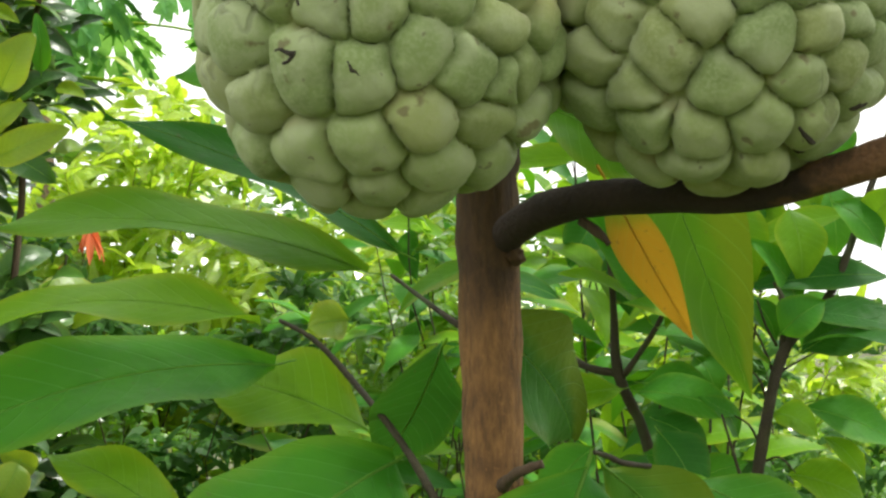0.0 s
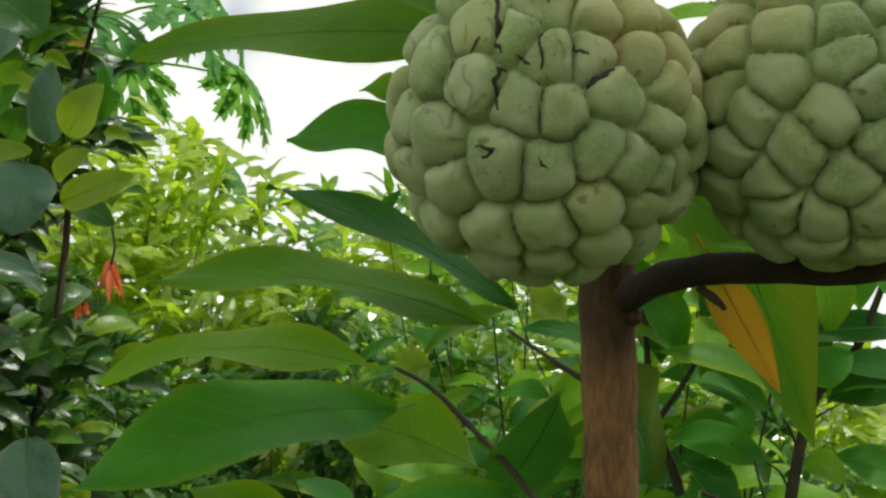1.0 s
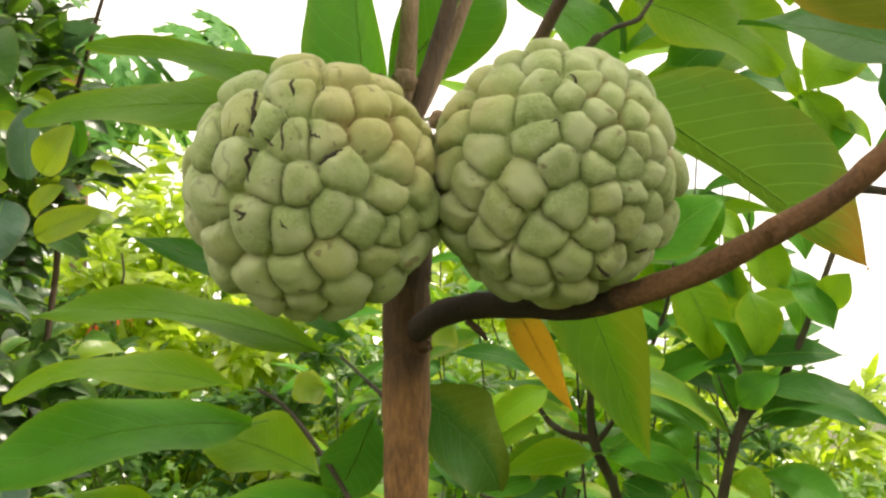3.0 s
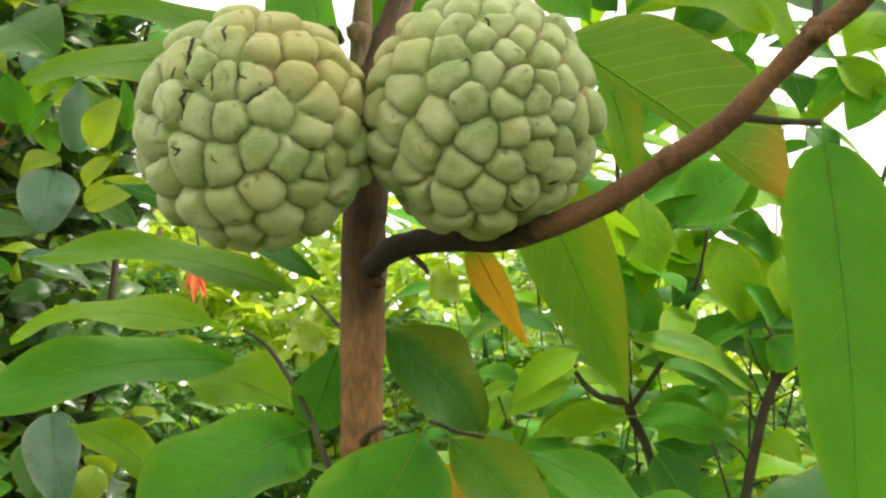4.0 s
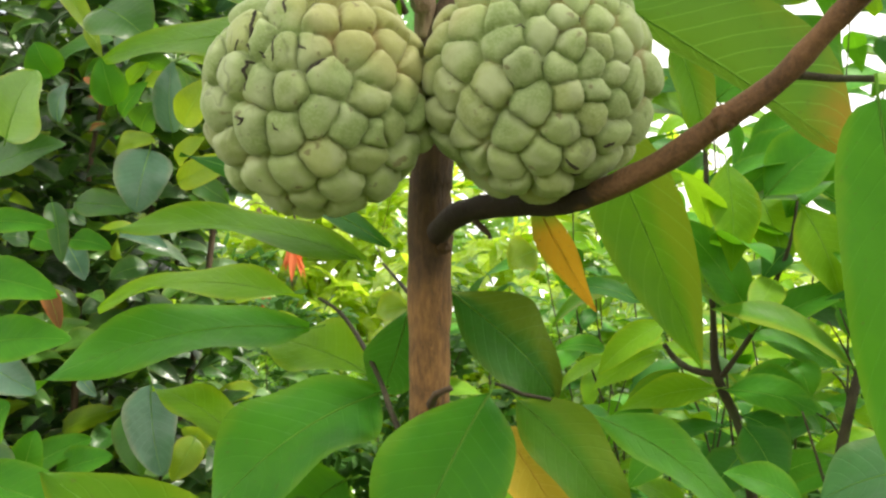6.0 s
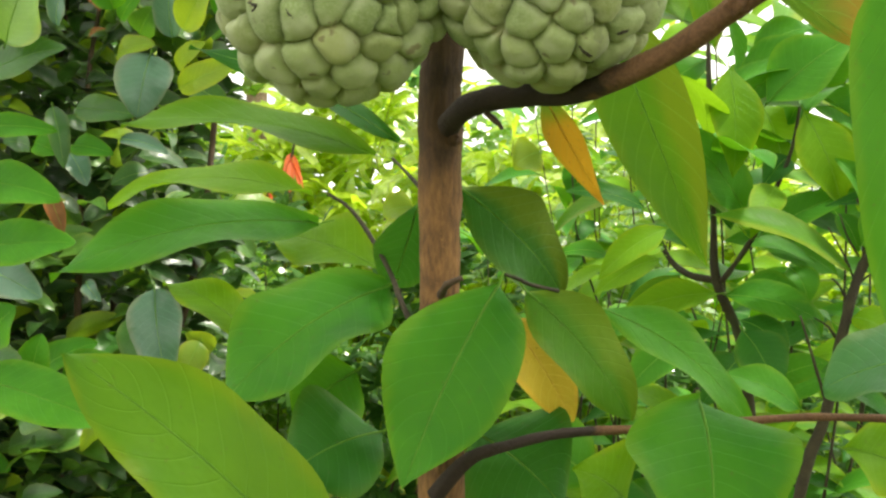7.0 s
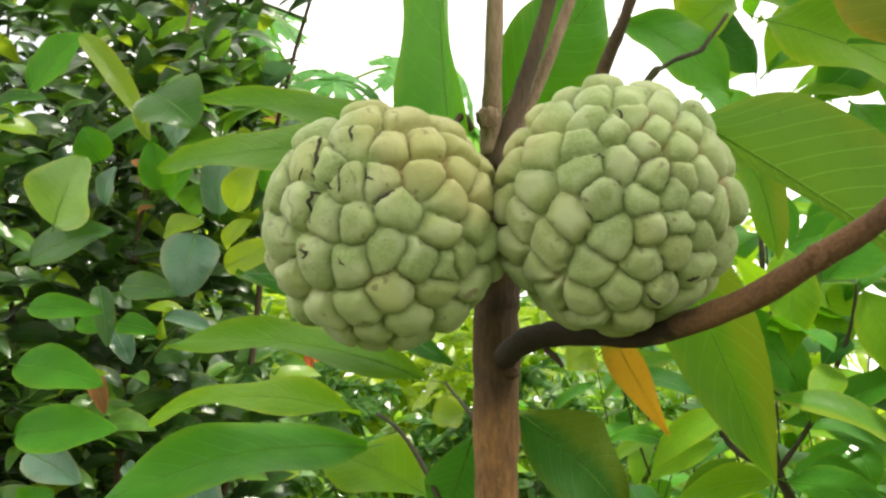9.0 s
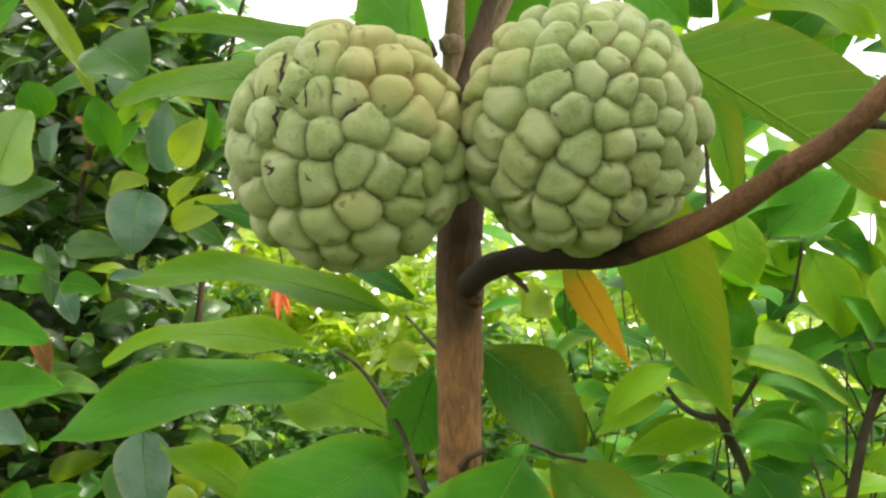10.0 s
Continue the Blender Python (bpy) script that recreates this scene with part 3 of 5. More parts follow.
hero_leaf((0.239, 0.300, 1.472), (0.312, 0.300, 1.395), 0.060, (0.20, -0.80, 0.50), 0.010, 0.20, LEAF_LIGHT, 0.00, 0.0)
hero_leaf((0.315, 0.350, 1.483), (0.197, 0.350, 1.436), 0.060, (0.00, -0.60, 0.75), 0.012, 0.15, LEAF_FRESH, 0.00, 0.0)
hero_leaf((0.145, 0.300, 1.493), (0.239, 0.320, 1.448), 0.055, (0.10, -0.75, 0.60), 0.012, 0.15, LEAF_LIGHT, 0.00, 0.0)
hero_leaf((0.206, 0.450, 1.541), (0.311, 0.450, 1.505), 0.060, (0.00, -0.70, 0.70), 0.012, 0.15, LEAF_FRESH, 0.00, 0.0)
hero_leaf((0.281, 0.450, 1.447), (0.323, 0.450, 1.366), 0.055, (0.30, -0.85, 0.30), 0.010, 0.15, LEAF_FRESH, 0.00, 0.0)
hero_leaf((0.159, 0.250, 1.461), (0.122, 0.250, 1.422), 0.042, (-0.30, -0.85, 0.40), 0.010, 0.15, LEAF_LIGHT, 0.00, 0.0)
hero_leaf((0.329, 0.400, 1.446), (0.222, 0.400, 1.425), 0.050, (0.00, -0.70, 0.60), 0.012, 0.15, LEAF_LIGHT, 0.00, 0.0)
hero_leaf((0.481, 0.500, 1.434), (0.481, 0.500, 1.496), 0.030, (0.30, -0.90, 0.10), 0.006, 0.20, LEAF_DARK, 0.00, 0.0)
hero_leaf((0.469, 0.350, 1.389), (0.386, 0.350, 1.358), 0.040, (0.00, -0.70, 0.60), 0.010, 0.20, LEAF_FRESH, 0.00, 0.0)
hero_leaf((0.204, 0.280, 1.500), (0.231, 0.280, 1.424), 0.060, (0.20, -0.90, 0.20), 0.010, 0.20, LEAF_FRESH, 0.00, 0.0)
hero_leaf((0.175, 0.320, 1.522), (0.126, 0.320, 1.467), 0.050, (-0.20, -0.90, 0.20), 0.010, 0.20, LEAF_BUSH_YOUNG, 0.00, 0.0)
hero_leaf((0.267, 0.340, 1.528), (0.327, 0.340, 1.477), 0.046, (0.20, -0.80, 0.40), 0.010, 0.20, LEAF_LIGHT, 0.00, 0.0)
hero_leaf((0.121, 0.260, 1.443), (0.171, 0.260, 1.409), 0.046, (0.20, -0.90, 0.30), 0.010, 0.20, LEAF_DARK, 0.00, 0.0)
hero_leaf((0.205, 0.420, 1.452), (0.278, 0.420, 1.527), 0.058, (0.30, -0.80, 0.40), 0.010, 0.20, LEAF_LIGHT, 0.00, 0.0)
hero_leaf((0.297, 0.400, 1.468), (0.242, 0.400, 1.421), 0.045, (-0.20, -0.85, 0.40), 0.010, 0.20, LEAF_FRESH, 0.00, 0.0)
hero_leaf((0.085, 0.100, 1.017), (0.036, 0.120, 1.045), 0.050, (0.00, -0.70, 0.60), 0.008, 0.15, LEAF_FRESH, 0.00, 0.0)
hero_leaf((0.208, 0.080, 1.042), (0.249, 0.080, 1.024), 0.050, (0.00, -0.70, 0.60), 0.008, 0.15, LEAF_LIGHT, 0.00, 0.0)
hero_leaf((0.090, 0.000, 1.023), (0.062, 0.000, 1.041), 0.050, (0.00, -0.70, 0.60), 0.008, 0.15, LEAF_LIGHT, 0.00, 0.0)
hero_leaf((0.068, 0.350, 1.229), (0.045, 0.350, 1.216), 0.036, (0.00, -0.80, 0.50), 0.004, 0.15, LEAF_BUSH_YOUNG, 0.00, 0.0)
hero_leaf((-0.026, 0.300, 1.183), (-0.051, 0.300, 1.178), 0.030, (0.00, -0.80, 0.50), 0.004, 0.15, LEAF_BUSH_YOUNG, 0.00, 0.0)
hero_leaf((0.071, 0.350, 1.150), (0.039, 0.350, 1.139), 0.036, (0.00, -0.80, 0.50), 0.004, 0.15, LEAF_BUSH_YOUNG, 0.00, 0.0)


# ---- the two fruits ----
def unit(lon, lat):
    a, b = radians(lon), radians(lat)
    return (math.sin(a) * math.cos(b), -math.cos(a) * math.cos(b), math.sin(b))


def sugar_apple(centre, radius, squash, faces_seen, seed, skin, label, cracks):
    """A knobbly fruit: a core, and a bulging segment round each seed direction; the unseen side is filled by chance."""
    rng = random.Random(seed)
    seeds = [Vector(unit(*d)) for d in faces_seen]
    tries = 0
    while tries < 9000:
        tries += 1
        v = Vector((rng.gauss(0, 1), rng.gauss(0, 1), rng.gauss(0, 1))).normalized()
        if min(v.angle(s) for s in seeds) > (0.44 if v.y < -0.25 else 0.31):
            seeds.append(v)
    ball = bmesh.new()
    bmesh.ops.create_icosphere(ball, subdivisions=7, radius=1)
    ball.verts.ensure_lookup_table()
    dirs = np.array([v.co[:] for v in ball.verts])
    tris = np.array([[v.index for v in f.verts] for f in ball.faces])
    ball.free()
    dirs /= np.linalg.norm(dirs, axis=1)[:, None]
    S = np.array([s[:] for s in seeds])
    bent = dirs + 0.035 * np.array([noise.noise_vector(Vector(d) * 4.5)[:] for d in dirs]) + 0.012 * np.array([noise.noise_vector(Vector(d) * 13.0)[:] for d in dirs])
    gap = np.sqrt(np.maximum(0, np.sum(bent ** 2, axis=1)[:, None] + 1 - 2 * bent @ S.T))
    own = np.argmin(gap, axis=1)
    apart = np.linalg.norm(S[:, None] - S[None], axis=2)[own]
    near = gap[np.arange(len(gap)), own][:, None]
    # how far towards each neighbour, 1 at the seam between them
    part_way = 1 - (gap ** 2 - near ** 2) / np.maximum(apart, 1e-6) ** 2
    part_way[np.arange(len(gap)), own] = 0.0
    rho = np.clip(np.sum(np.clip(part_way, 0, 1) ** 8, axis=1) ** (1 / 8), 0, 1)
    dome = 0.68 * np.clip(1 - rho ** 2.7, 0, 1) ** 0.68 + 0.32 * np.clip(1 - rho ** 10, 0, 1) ** 0.55
    reach = np.array([min(0.24, np.sort(np.linalg.norm(S - c, axis=1))[1:5].mean() * 0.5) for c in S])
    size = np.array([rng.uniform(0.85, 1.15) for _ in seeds]) * (reach / 0.17) ** 0.5
    tilt = np.array([[rng.gauss(0, 1), rng.gauss(0, 1), rng.gauss(0, 1)] for _ in seeds]) * 0.9
    slope = np.sum(tilt[own] * (dirs - S[own]), axis=1)
    height = 0.128 * dome * (size[own] + slope) - 0.097
    lump = np.array([noise.noise(Vector(d) * 11.0) for d in dirs]) * 0.007 + np.array([noise.noise(Vector(d) * 2.0) for d in dirs]) * 0.02
    lump += np.array([noise.noise(Vector(d) * 27.0) for d in dirs]) * 0.0035 * dome
    pos = dirs * (1 + height + lump)[:, None] * radius
    pos[:, 2] *= squash
    fruit = tagged(new("sugar_apple"), label, "fruit", group="pair of sugar apples")
    fruit.location = centre
    core = bmesh.new()
    bmesh.ops.create_icosphere(core, subdivisions=3, radius=radius * 0.88)
    for v in core.verts:
        v.co.z *= squash
    part("core", core, skin, fruit)
    bent_mid = bent[tris].mean(axis=1)
    owner = np.argmin(np.sum((bent_mid[:, None, :] - S[None]) ** 2, axis=2), axis=1)
    for k in range(len(seeds)):
        mine = tris[owner == k]
        if not len(mine):
            continue
        used, index = np.unique(mine, return_inverse=True)
        mesh = bpy.data.meshes.new("segment")
        mesh.from_pydata(pos[used].tolist(), [], index.reshape(-1, 3).tolist())
        seam = mesh.uv_layers.new(name="UVMap")
        seam.data.foreach_set("uv", np.stack([rho[used], rho[used]], 1)[index.reshape(-1)].astype(np.float32).ravel())
        part("segment", smooth(mesh), skin, fruit)
    for k, (line, wide) in enumerate(cracks):
        ways = [Vector(unit(*d)) for d in line]
        rows, last = [], len(ways) - 1
        for i in range(last * 4 + 1):
            f = i / 4
            a = min(int(f), last - 1)
            way = ways[a].lerp(ways[a + 1], f - a).normalized()
            way = (way + 0.012 * noise.noise_vector(way * 40 + Vector((k, 0, 0)))).normalized()
            on = pos[np.argmax(dirs @ np.array(way))]
            taper = 0.35 + 0.65 * math.sin(math.pi * (0.1 + 0.8 * f / last))
            rows.append((*(Vector(on) * 0.9965), wide * taper * rng.uniform(0.7, 1.2)))
        part("crack", tube(rows, 6, 0.4, k, 2), CORK, fruit, "dark corky crack in the skin")
    return fruit


LEFT_CRACKS = [([(-34, 39), (-31, 29), (-31, 19), (-28, 13)], 0.0008), ([(-36, 20), (-44, 13), (-47, 3)], 0.0006), ([(-12, 21), (-15, 18), (-14, 6)], 0.0006), ([(-28, 8), (-30, 3), (-29, -7)], 0.0008),
               ([(-3, 17), (-2, 13), (1, 11)], 0.0005), ([(2, 1), (6, 4), (11, 7)], 0.0010), ([(-38, -17), (-31, -19), (-36, -22)], 0.0006), ([(-14, 43), (-12, 31)], 0.0007), ([(-23, 12), (-18, 8)], 0.0006), ([(5, 42), (2, 36)], 0.0005), ([(-16, -23), (-13, -26)], 0.0005)]
RIGHT_CRACKS = [([(-14, 11), (-9, 14)], 0.0004), ([(-2, 39), (1, 31)], 0.0005), ([(19, -51), (29, -54)], 0.0008), ([(43, -42), (47, -38)], 0.0009), ([(30, -61), (44, -61)], 0.0008), ([(18, 17), (18, 15)], 0.0005)]
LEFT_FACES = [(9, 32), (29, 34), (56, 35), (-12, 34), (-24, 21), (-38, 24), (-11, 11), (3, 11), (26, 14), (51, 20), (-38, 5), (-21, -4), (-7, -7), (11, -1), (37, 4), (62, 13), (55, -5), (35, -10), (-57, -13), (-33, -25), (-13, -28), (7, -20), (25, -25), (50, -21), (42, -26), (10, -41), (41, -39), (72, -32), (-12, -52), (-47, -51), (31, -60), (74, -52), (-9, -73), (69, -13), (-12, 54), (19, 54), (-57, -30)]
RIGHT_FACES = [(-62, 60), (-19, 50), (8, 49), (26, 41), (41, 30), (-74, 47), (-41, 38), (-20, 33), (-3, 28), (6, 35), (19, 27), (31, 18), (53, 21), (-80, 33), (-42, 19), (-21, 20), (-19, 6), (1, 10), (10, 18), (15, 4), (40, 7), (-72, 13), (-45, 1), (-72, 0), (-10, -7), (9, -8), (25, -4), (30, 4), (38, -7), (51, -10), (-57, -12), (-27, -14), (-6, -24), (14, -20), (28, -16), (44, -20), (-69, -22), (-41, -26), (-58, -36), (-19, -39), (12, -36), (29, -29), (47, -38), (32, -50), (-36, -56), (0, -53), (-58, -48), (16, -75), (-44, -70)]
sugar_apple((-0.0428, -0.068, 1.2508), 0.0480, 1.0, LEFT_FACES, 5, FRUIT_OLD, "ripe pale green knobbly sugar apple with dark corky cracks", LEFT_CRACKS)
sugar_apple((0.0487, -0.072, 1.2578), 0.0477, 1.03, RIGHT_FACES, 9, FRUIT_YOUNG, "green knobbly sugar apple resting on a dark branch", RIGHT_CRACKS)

# ---- neighbouring shrub with long bright leaves ----
shrub = tagged(new("sugar_apple_shrub"), "leafy sugar apple shrub with thin dark stems and bright green leaves", "shrub")
STEMS = [[(0.341, 0.880, 0.958, 0.0068), (0.332, 0.900, 1.063, 0.0062), (0.305, 0.905, 1.133, 0.0059), (0.302, 0.905, 1.213, 0.0037), (0.299, 0.910, 1.302, 0.0034), (0.300, 0.920, 1.415, 0.0031), (0.300, 0.930, 1.522, 0.0025)],
         [(0.307, 0.905, 1.133, 0.0050), (0.280, 0.930, 1.139, 0.0043), (0.265, 0.960, 1.152, 0.0037), (0.253, 0.972, 1.171, 0.0031)],
         [(0.310, 0.900, 1.131, 0.0037), (0.344, 0.890, 1.181, 0.0031), (0.366, 0.880, 1.231, 0.0031), (0.389, 0.880, 1.285, 0.0022), (0.400, 0.880, 1.339, 0.0019)]]
STEMS2 = [[(0.402, 0.790, 0.983, 0.0062), (0.419, 0.795, 1.058, 0.0058), (0.449, 0.805, 1.150, 0.0056), (0.492, 0.820, 1.187, 0.0050), (0.519, 0.820, 1.225, 0.0045), (0.560, 0.830, 1.306, 0.0037), (0.624, 0.850, 1.443, 0.0031)],
          [(0.453, 0.815, 1.143, 0.0037), (0.451, 0.800, 1.201, 0.0031), (0.442, 0.800, 1.225, 0.0019)],
          [(0.404, 0.792, 0.995, 0.0022), (0.388, 0.785, 1.045, 0.0017), (0.372, 0.778, 1.094, 0.0011)]]
LONG_LEAVES = [leaf_mesh(0.17, 0.058, 0.014, 0.2, -0.05, 0.04, 0.0, 14, 6, 50 + i) for i in range(5)]


def with_material(mesh, material):
    twin = mesh.copy()
    twin.materials.clear()
    twin.materials.append(material)
    return twin


def leaf_set(meshes, materials):
    return [[with_material(m, mat) for m in meshes] for mat in materials]


SHRUB_LEAVES = leaf_set(LONG_LEAVES, (LEAF_FRESH, LEAF_LIGHT, LEAF_DARK, LEAF_GOLDEDGE))


def clothe(thing, stem, count, choices, weights, size, seed, droop=0.35, start=0.25):
    """Leaves along a stem, alternate, turned outwards and hanging a little."""
    rng = random.Random(seed)
    pts = [Vector(r[:3]) for r in stem]
    for i in range(count):
        f = start + (1 - start) * (i + rng.random()) / count
        k = min(int(f * (len(pts) - 1)), len(pts) - 2)
        base = pts[k].lerp(pts[k + 1], f * (len(pts) - 1) - k)
        a = rng.uniform(0, 2 * math.pi)
        way = Vector((math.cos(a), math.sin(a) * 0.7, rng.uniform(-droop - 0.35, 0.45)))
        face = Vector((rng.uniform(-0.4, 0.4), -0.55, 0.8))
        kind = rng.choices(range(len(choices)), weights)[0]
        leaf = part("leaf", rng.choice(choices[kind]), None, thing)
        leaf.matrix_basis = along(base, base + way, face) @ Matrix.Scale(rng.uniform(*size), 4)


shrub_leaf_count = itertools.count(300)


def shrub_leaf(base, tip, width, normal, arch, material, plant=shrub):
    k = next(shrub_leaf_count)
    big_leaf(plant, base, tip, width, normal, arch, 0.2, material, -0.04, 0.05, 0.0, 16, 8, k, 0.06)


shrub_leaf((0.312, 0.880, 1.119), (0.181, 0.860, 1.094), 0.048, (0.00, -0.75, 0.60), 0.010, LEAF_LIGHT)
shrub_leaf((0.314, 0.880, 1.125), (0.414, 0.860, 1.097), 0.060, (0.00, -0.75, 0.60), 0.010, LEAF_FRESH)
shrub_leaf((0.345, 0.880, 1.197), (0.249, 0.860, 1.321), 0.070, (0.00, -0.75, 0.60), 0.010, LEAF_FRESH)
shrub_leaf((0.396, 0.860, 1.339), (0.438, 0.840, 1.217), 0.070, (0.00, -0.95, 0.20), 0.010, LEAF_LIGHT)
shrub_leaf((0.312, 0.860, 1.393), (0.315, 0.840, 1.253), 0.067, (0.20, -0.95, 0.10), 0.010, LEAF_LIGHT)
shrub_leaf((0.353, 0.880, 1.336), (0.459, 0.860, 1.424), 0.087, (0.00, -0.75, 0.60), 0.010, LEAF_FRESH)
shrub_leaf((0.342, 0.880, 1.181), (0.466, 0.860, 1.241), 0.048, (0.00, -0.75, 0.60), 0.010, LEAF_FRESH)
shrub_leaf((0.358, 0.950, 1.189), (0.459, 0.930, 1.142), 0.065, (0.00, -0.75, 0.60), 0.010, LEAF_FRESH)
shrub_leaf((0.197, 0.700, 1.206), (0.107, 0.680, 1.226), 0.029, (0.00, -0.75, 0.60), 0.010, LEAF_DARK)
shrub_leaf((0.236, 0.800, 1.195), (0.150, 0.780, 1.135), 0.041, (0.00, -0.75, 0.60), 0.010, LEAF_LIGHT)
shrub_leaf((0.237, 0.850, 1.162), (0.149, 0.830, 1.116), 0.039, (0.00, -0.75, 0.60), 0.010, LEAF_LIGHT)
shrub_leaf((0.170, 0.800, 1.158), (0.104, 0.780, 1.162), 0.028, (0.00, -0.75, 0.60), 0.010, LEAF_FRESH)
shrub_leaf((0.395, 0.920, 1.153), (0.414, 0.900, 1.104), 0.049, (0.20, -0.90, 0.20), 0.010, LEAF_FRESH)
shrub_leaf((0.310, 0.800, 1.083), (0.346, 0.780, 1.006), 0.067, (0.00, -0.75, 0.60), 0.010, LEAF_DARK)
shrub_leaf((0.356, 0.700, 0.997), (0.267, 0.680, 1.038), 0.049, (0.00, -0.75, 0.60), 0.010, LEAF_FRESH)
shrub_leaf((0.311, 0.950, 1.275), (0.329, 0.930, 1.197), 0.049, (0.00, -0.75, 0.60), 0.010, LEAF_DARK)
shrub_leaf((0.415, 0.900, 1.362), (0.467, 0.880, 1.416), 0.055, (0.20, -0.80, 0.40), 0.010, LEAF_FRESH)
shrub_leaf((0.319, 1.000, 1.423), (0.244, 0.980, 1.365), 0.050, (0.00, -0.75, 0.60), 0.010, LEAF_FRESH)
shrub_leaf((0.319, 1.000, 1.320), (0.272, 0.980, 1.253), 0.054, (0.00, -0.75, 0.60), 0.010, LEAF_DARK)
shrub_leaf((0.394, 0.900, 1.284), (0.356, 0.880, 1.245), 0.039, (0.00, -0.75, 0.60), 0.010, LEAF_DARK)
shrub_leaf((0.309, 0.950, 1.470), (0.404, 0.930, 1.521), 0.073, (0.00, -0.75, 0.60), 0.010, LEAF_FRESH)
shrub_leaf((0.313, 0.980, 1.448), (0.213, 0.960, 1.502), 0.066, (0.00, -0.75, 0.60), 0.010, LEAF_LIGHT)
shrub_leaf((0.307, 0.950, 1.513), (0.362, 0.930, 1.585), 0.073, (0.00, -0.75, 0.60), 0.010, LEAF_LIGHT)
shrub_leaf((0.306, 0.950, 1.527), (0.230, 0.930, 1.593), 0.073, (0.00, -0.75, 0.60), 0.010, LEAF_FRESH)
shrub_leaf((0.430, 0.800, 1.093), (0.473, 0.780, 1.069), 0.044, (0.00, -0.75, 0.60), 0.010, LEAF_LIGHT)
shrub_leaf((0.443, 0.800, 1.169), (0.487, 0.780, 1.205), 0.051, (0.00, -0.75, 0.60), 0.010, LEAF_FRESH)
shrub_leaf((0.251, 0.800, 1.067), (0.182, 0.780, 1.012), 0.051, (0.00, -0.75, 0.60), 0.010, LEAF_FRESH)
shrub_leaf((0.328, 0.850, 1.052), (0.272, 0.830, 0.989), 0.056, (0.00, -0.75, 0.60), 0.010, LEAF_DARK)
shrub_leaf((0.341, 0.850, 1.007), (0.419, 0.830, 1.041), 0.046, (0.00, -0.75, 0.60), 0.010, LEAF_FRESH)
shrub_leaf((0.245, 0.900, 1.090), (0.161, 0.880, 1.064), 0.039, (0.00, -0.75, 0.60), 0.010, LEAF_FRESH)
shrub_leaf((0.586, 0.950, 1.582), (0.642, 0.930, 1.504), 0.073, (0.00, -0.75, 0.60), 0.010, LEAF_LIGHT)
shrub_leaf((0.498, 0.950, 1.592), (0.593, 0.930, 1.567), 0.049, (0.00, -0.75, 0.60), 0.010, LEAF_DARK)
shrub_leaf((0.395, 0.950, 1.635), (0.517, 0.930, 1.605), 0.077, (0.00, -0.75, 0.60), 0.010, LEAF_LIGHT)
shrub_leaf((0.332, 0.950, 1.391), (0.465, 0.930, 1.425), 0.065, (0.00, -0.75, 0.60), 0.010, LEAF_FRESH)
shrub_leaf((0.390, 0.950, 1.369), (0.471, 0.930, 1.389), 0.057, (0.00, -0.75, 0.60), 0.010, LEAF_LIGHT)
shrub_leaf((0.608, 0.950, 1.564), (0.554, 0.930, 1.506), 0.049, (0.00, -0.75, 0.60), 0.010, LEAF_FRESH)
shrub_leaf((0.463, 0.950, 1.667), (0.461, 0.930, 1.563), 0.057, (0.00, -0.75, 0.60), 0.010, LEAF_FRESH)
shrub_leaf((0.658, 0.950, 1.557), (0.597, 0.930, 1.477), 0.065, (0.00, -0.75, 0.60), 0.010, LEAF_FRESH)
shrub_leaf((0.530, 0.950, 1.562), (0.539, 0.930, 1.498), 0.049, (0.00, -0.75, 0.60), 0.010, LEAF_DARK)
shrub_leaf((0.412, 0.950, 1.406), (0.341, 0.930, 1.352), 0.057, (0.00, -0.75, 0.60), 0.010, LEAF_FRESH)
shrub_leaf((0.679, 0.950, 1.648), (0.601, 0.930, 1.573), 0.089, (0.00, -0.75, 0.60), 0.010, LEAF_LIGHT)
shrub_leaf((0.714, 0.950, 1.596), (0.628, 0.930, 1.603), 0.073, (0.00, -0.75, 0.60), 0.010, LEAF_FRESH)
shrub_leaf((0.695, 0.950, 1.505), (0.629, 0.930, 1.536), 0.065, (0.00, -0.75, 0.60), 0.010, LEAF_LIGHT)
shrub_leaf((0.493, 1.000, 1.386), (0.503, 0.980, 1.222), 0.077, (0.00, -0.75, 0.60), 0.010, LEAF_LIGHT)
shrub_leaf((0.433, 1.000, 1.385), (0.525, 0.980, 1.310), 0.070, (0.00, -0.75, 0.60), 0.010, LEAF_FRESH)
shrub_leaf((0.531, 1.000, 1.405), (0.577, 0.980, 1.310), 0.077, (0.00, -0.75, 0.60), 0.010, LEAF_LIGHT)
shrub_leaf((0.613, 1.000, 1.261), (0.423, 0.980, 1.237), 0.054, (0.00, -0.75, 0.60), 0.010, LEAF_DARK)
shrub_leaf((0.598, 1.000, 1.364), (0.601, 0.980, 1.263), 0.064, (0.00, -0.75, 0.60), 0.010, LEAF_FRESH)
shrub_leaf((0.460, 1.000, 1.423), (0.535, 0.980, 1.382), 0.055, (0.00, -0.75, 0.60), 0.010, LEAF_LIGHT)
shrub_leaf((0.380, 1.000, 1.370), (0.409, 0.980, 1.264), 0.077, (0.00, -0.75, 0.60), 0.010, LEAF_LIGHT)
shrub_leaf((0.366, 1.000, 1.421), (0.445, 0.980, 1.458), 0.062, (0.00, -0.75, 0.60), 0.010, LEAF_FRESH)
shrub_leaf((0.611, 1.000, 1.224), (0.552, 0.980, 1.150), 0.070, (0.00, -0.75, 0.60), 0.010, LEAF_FRESH)
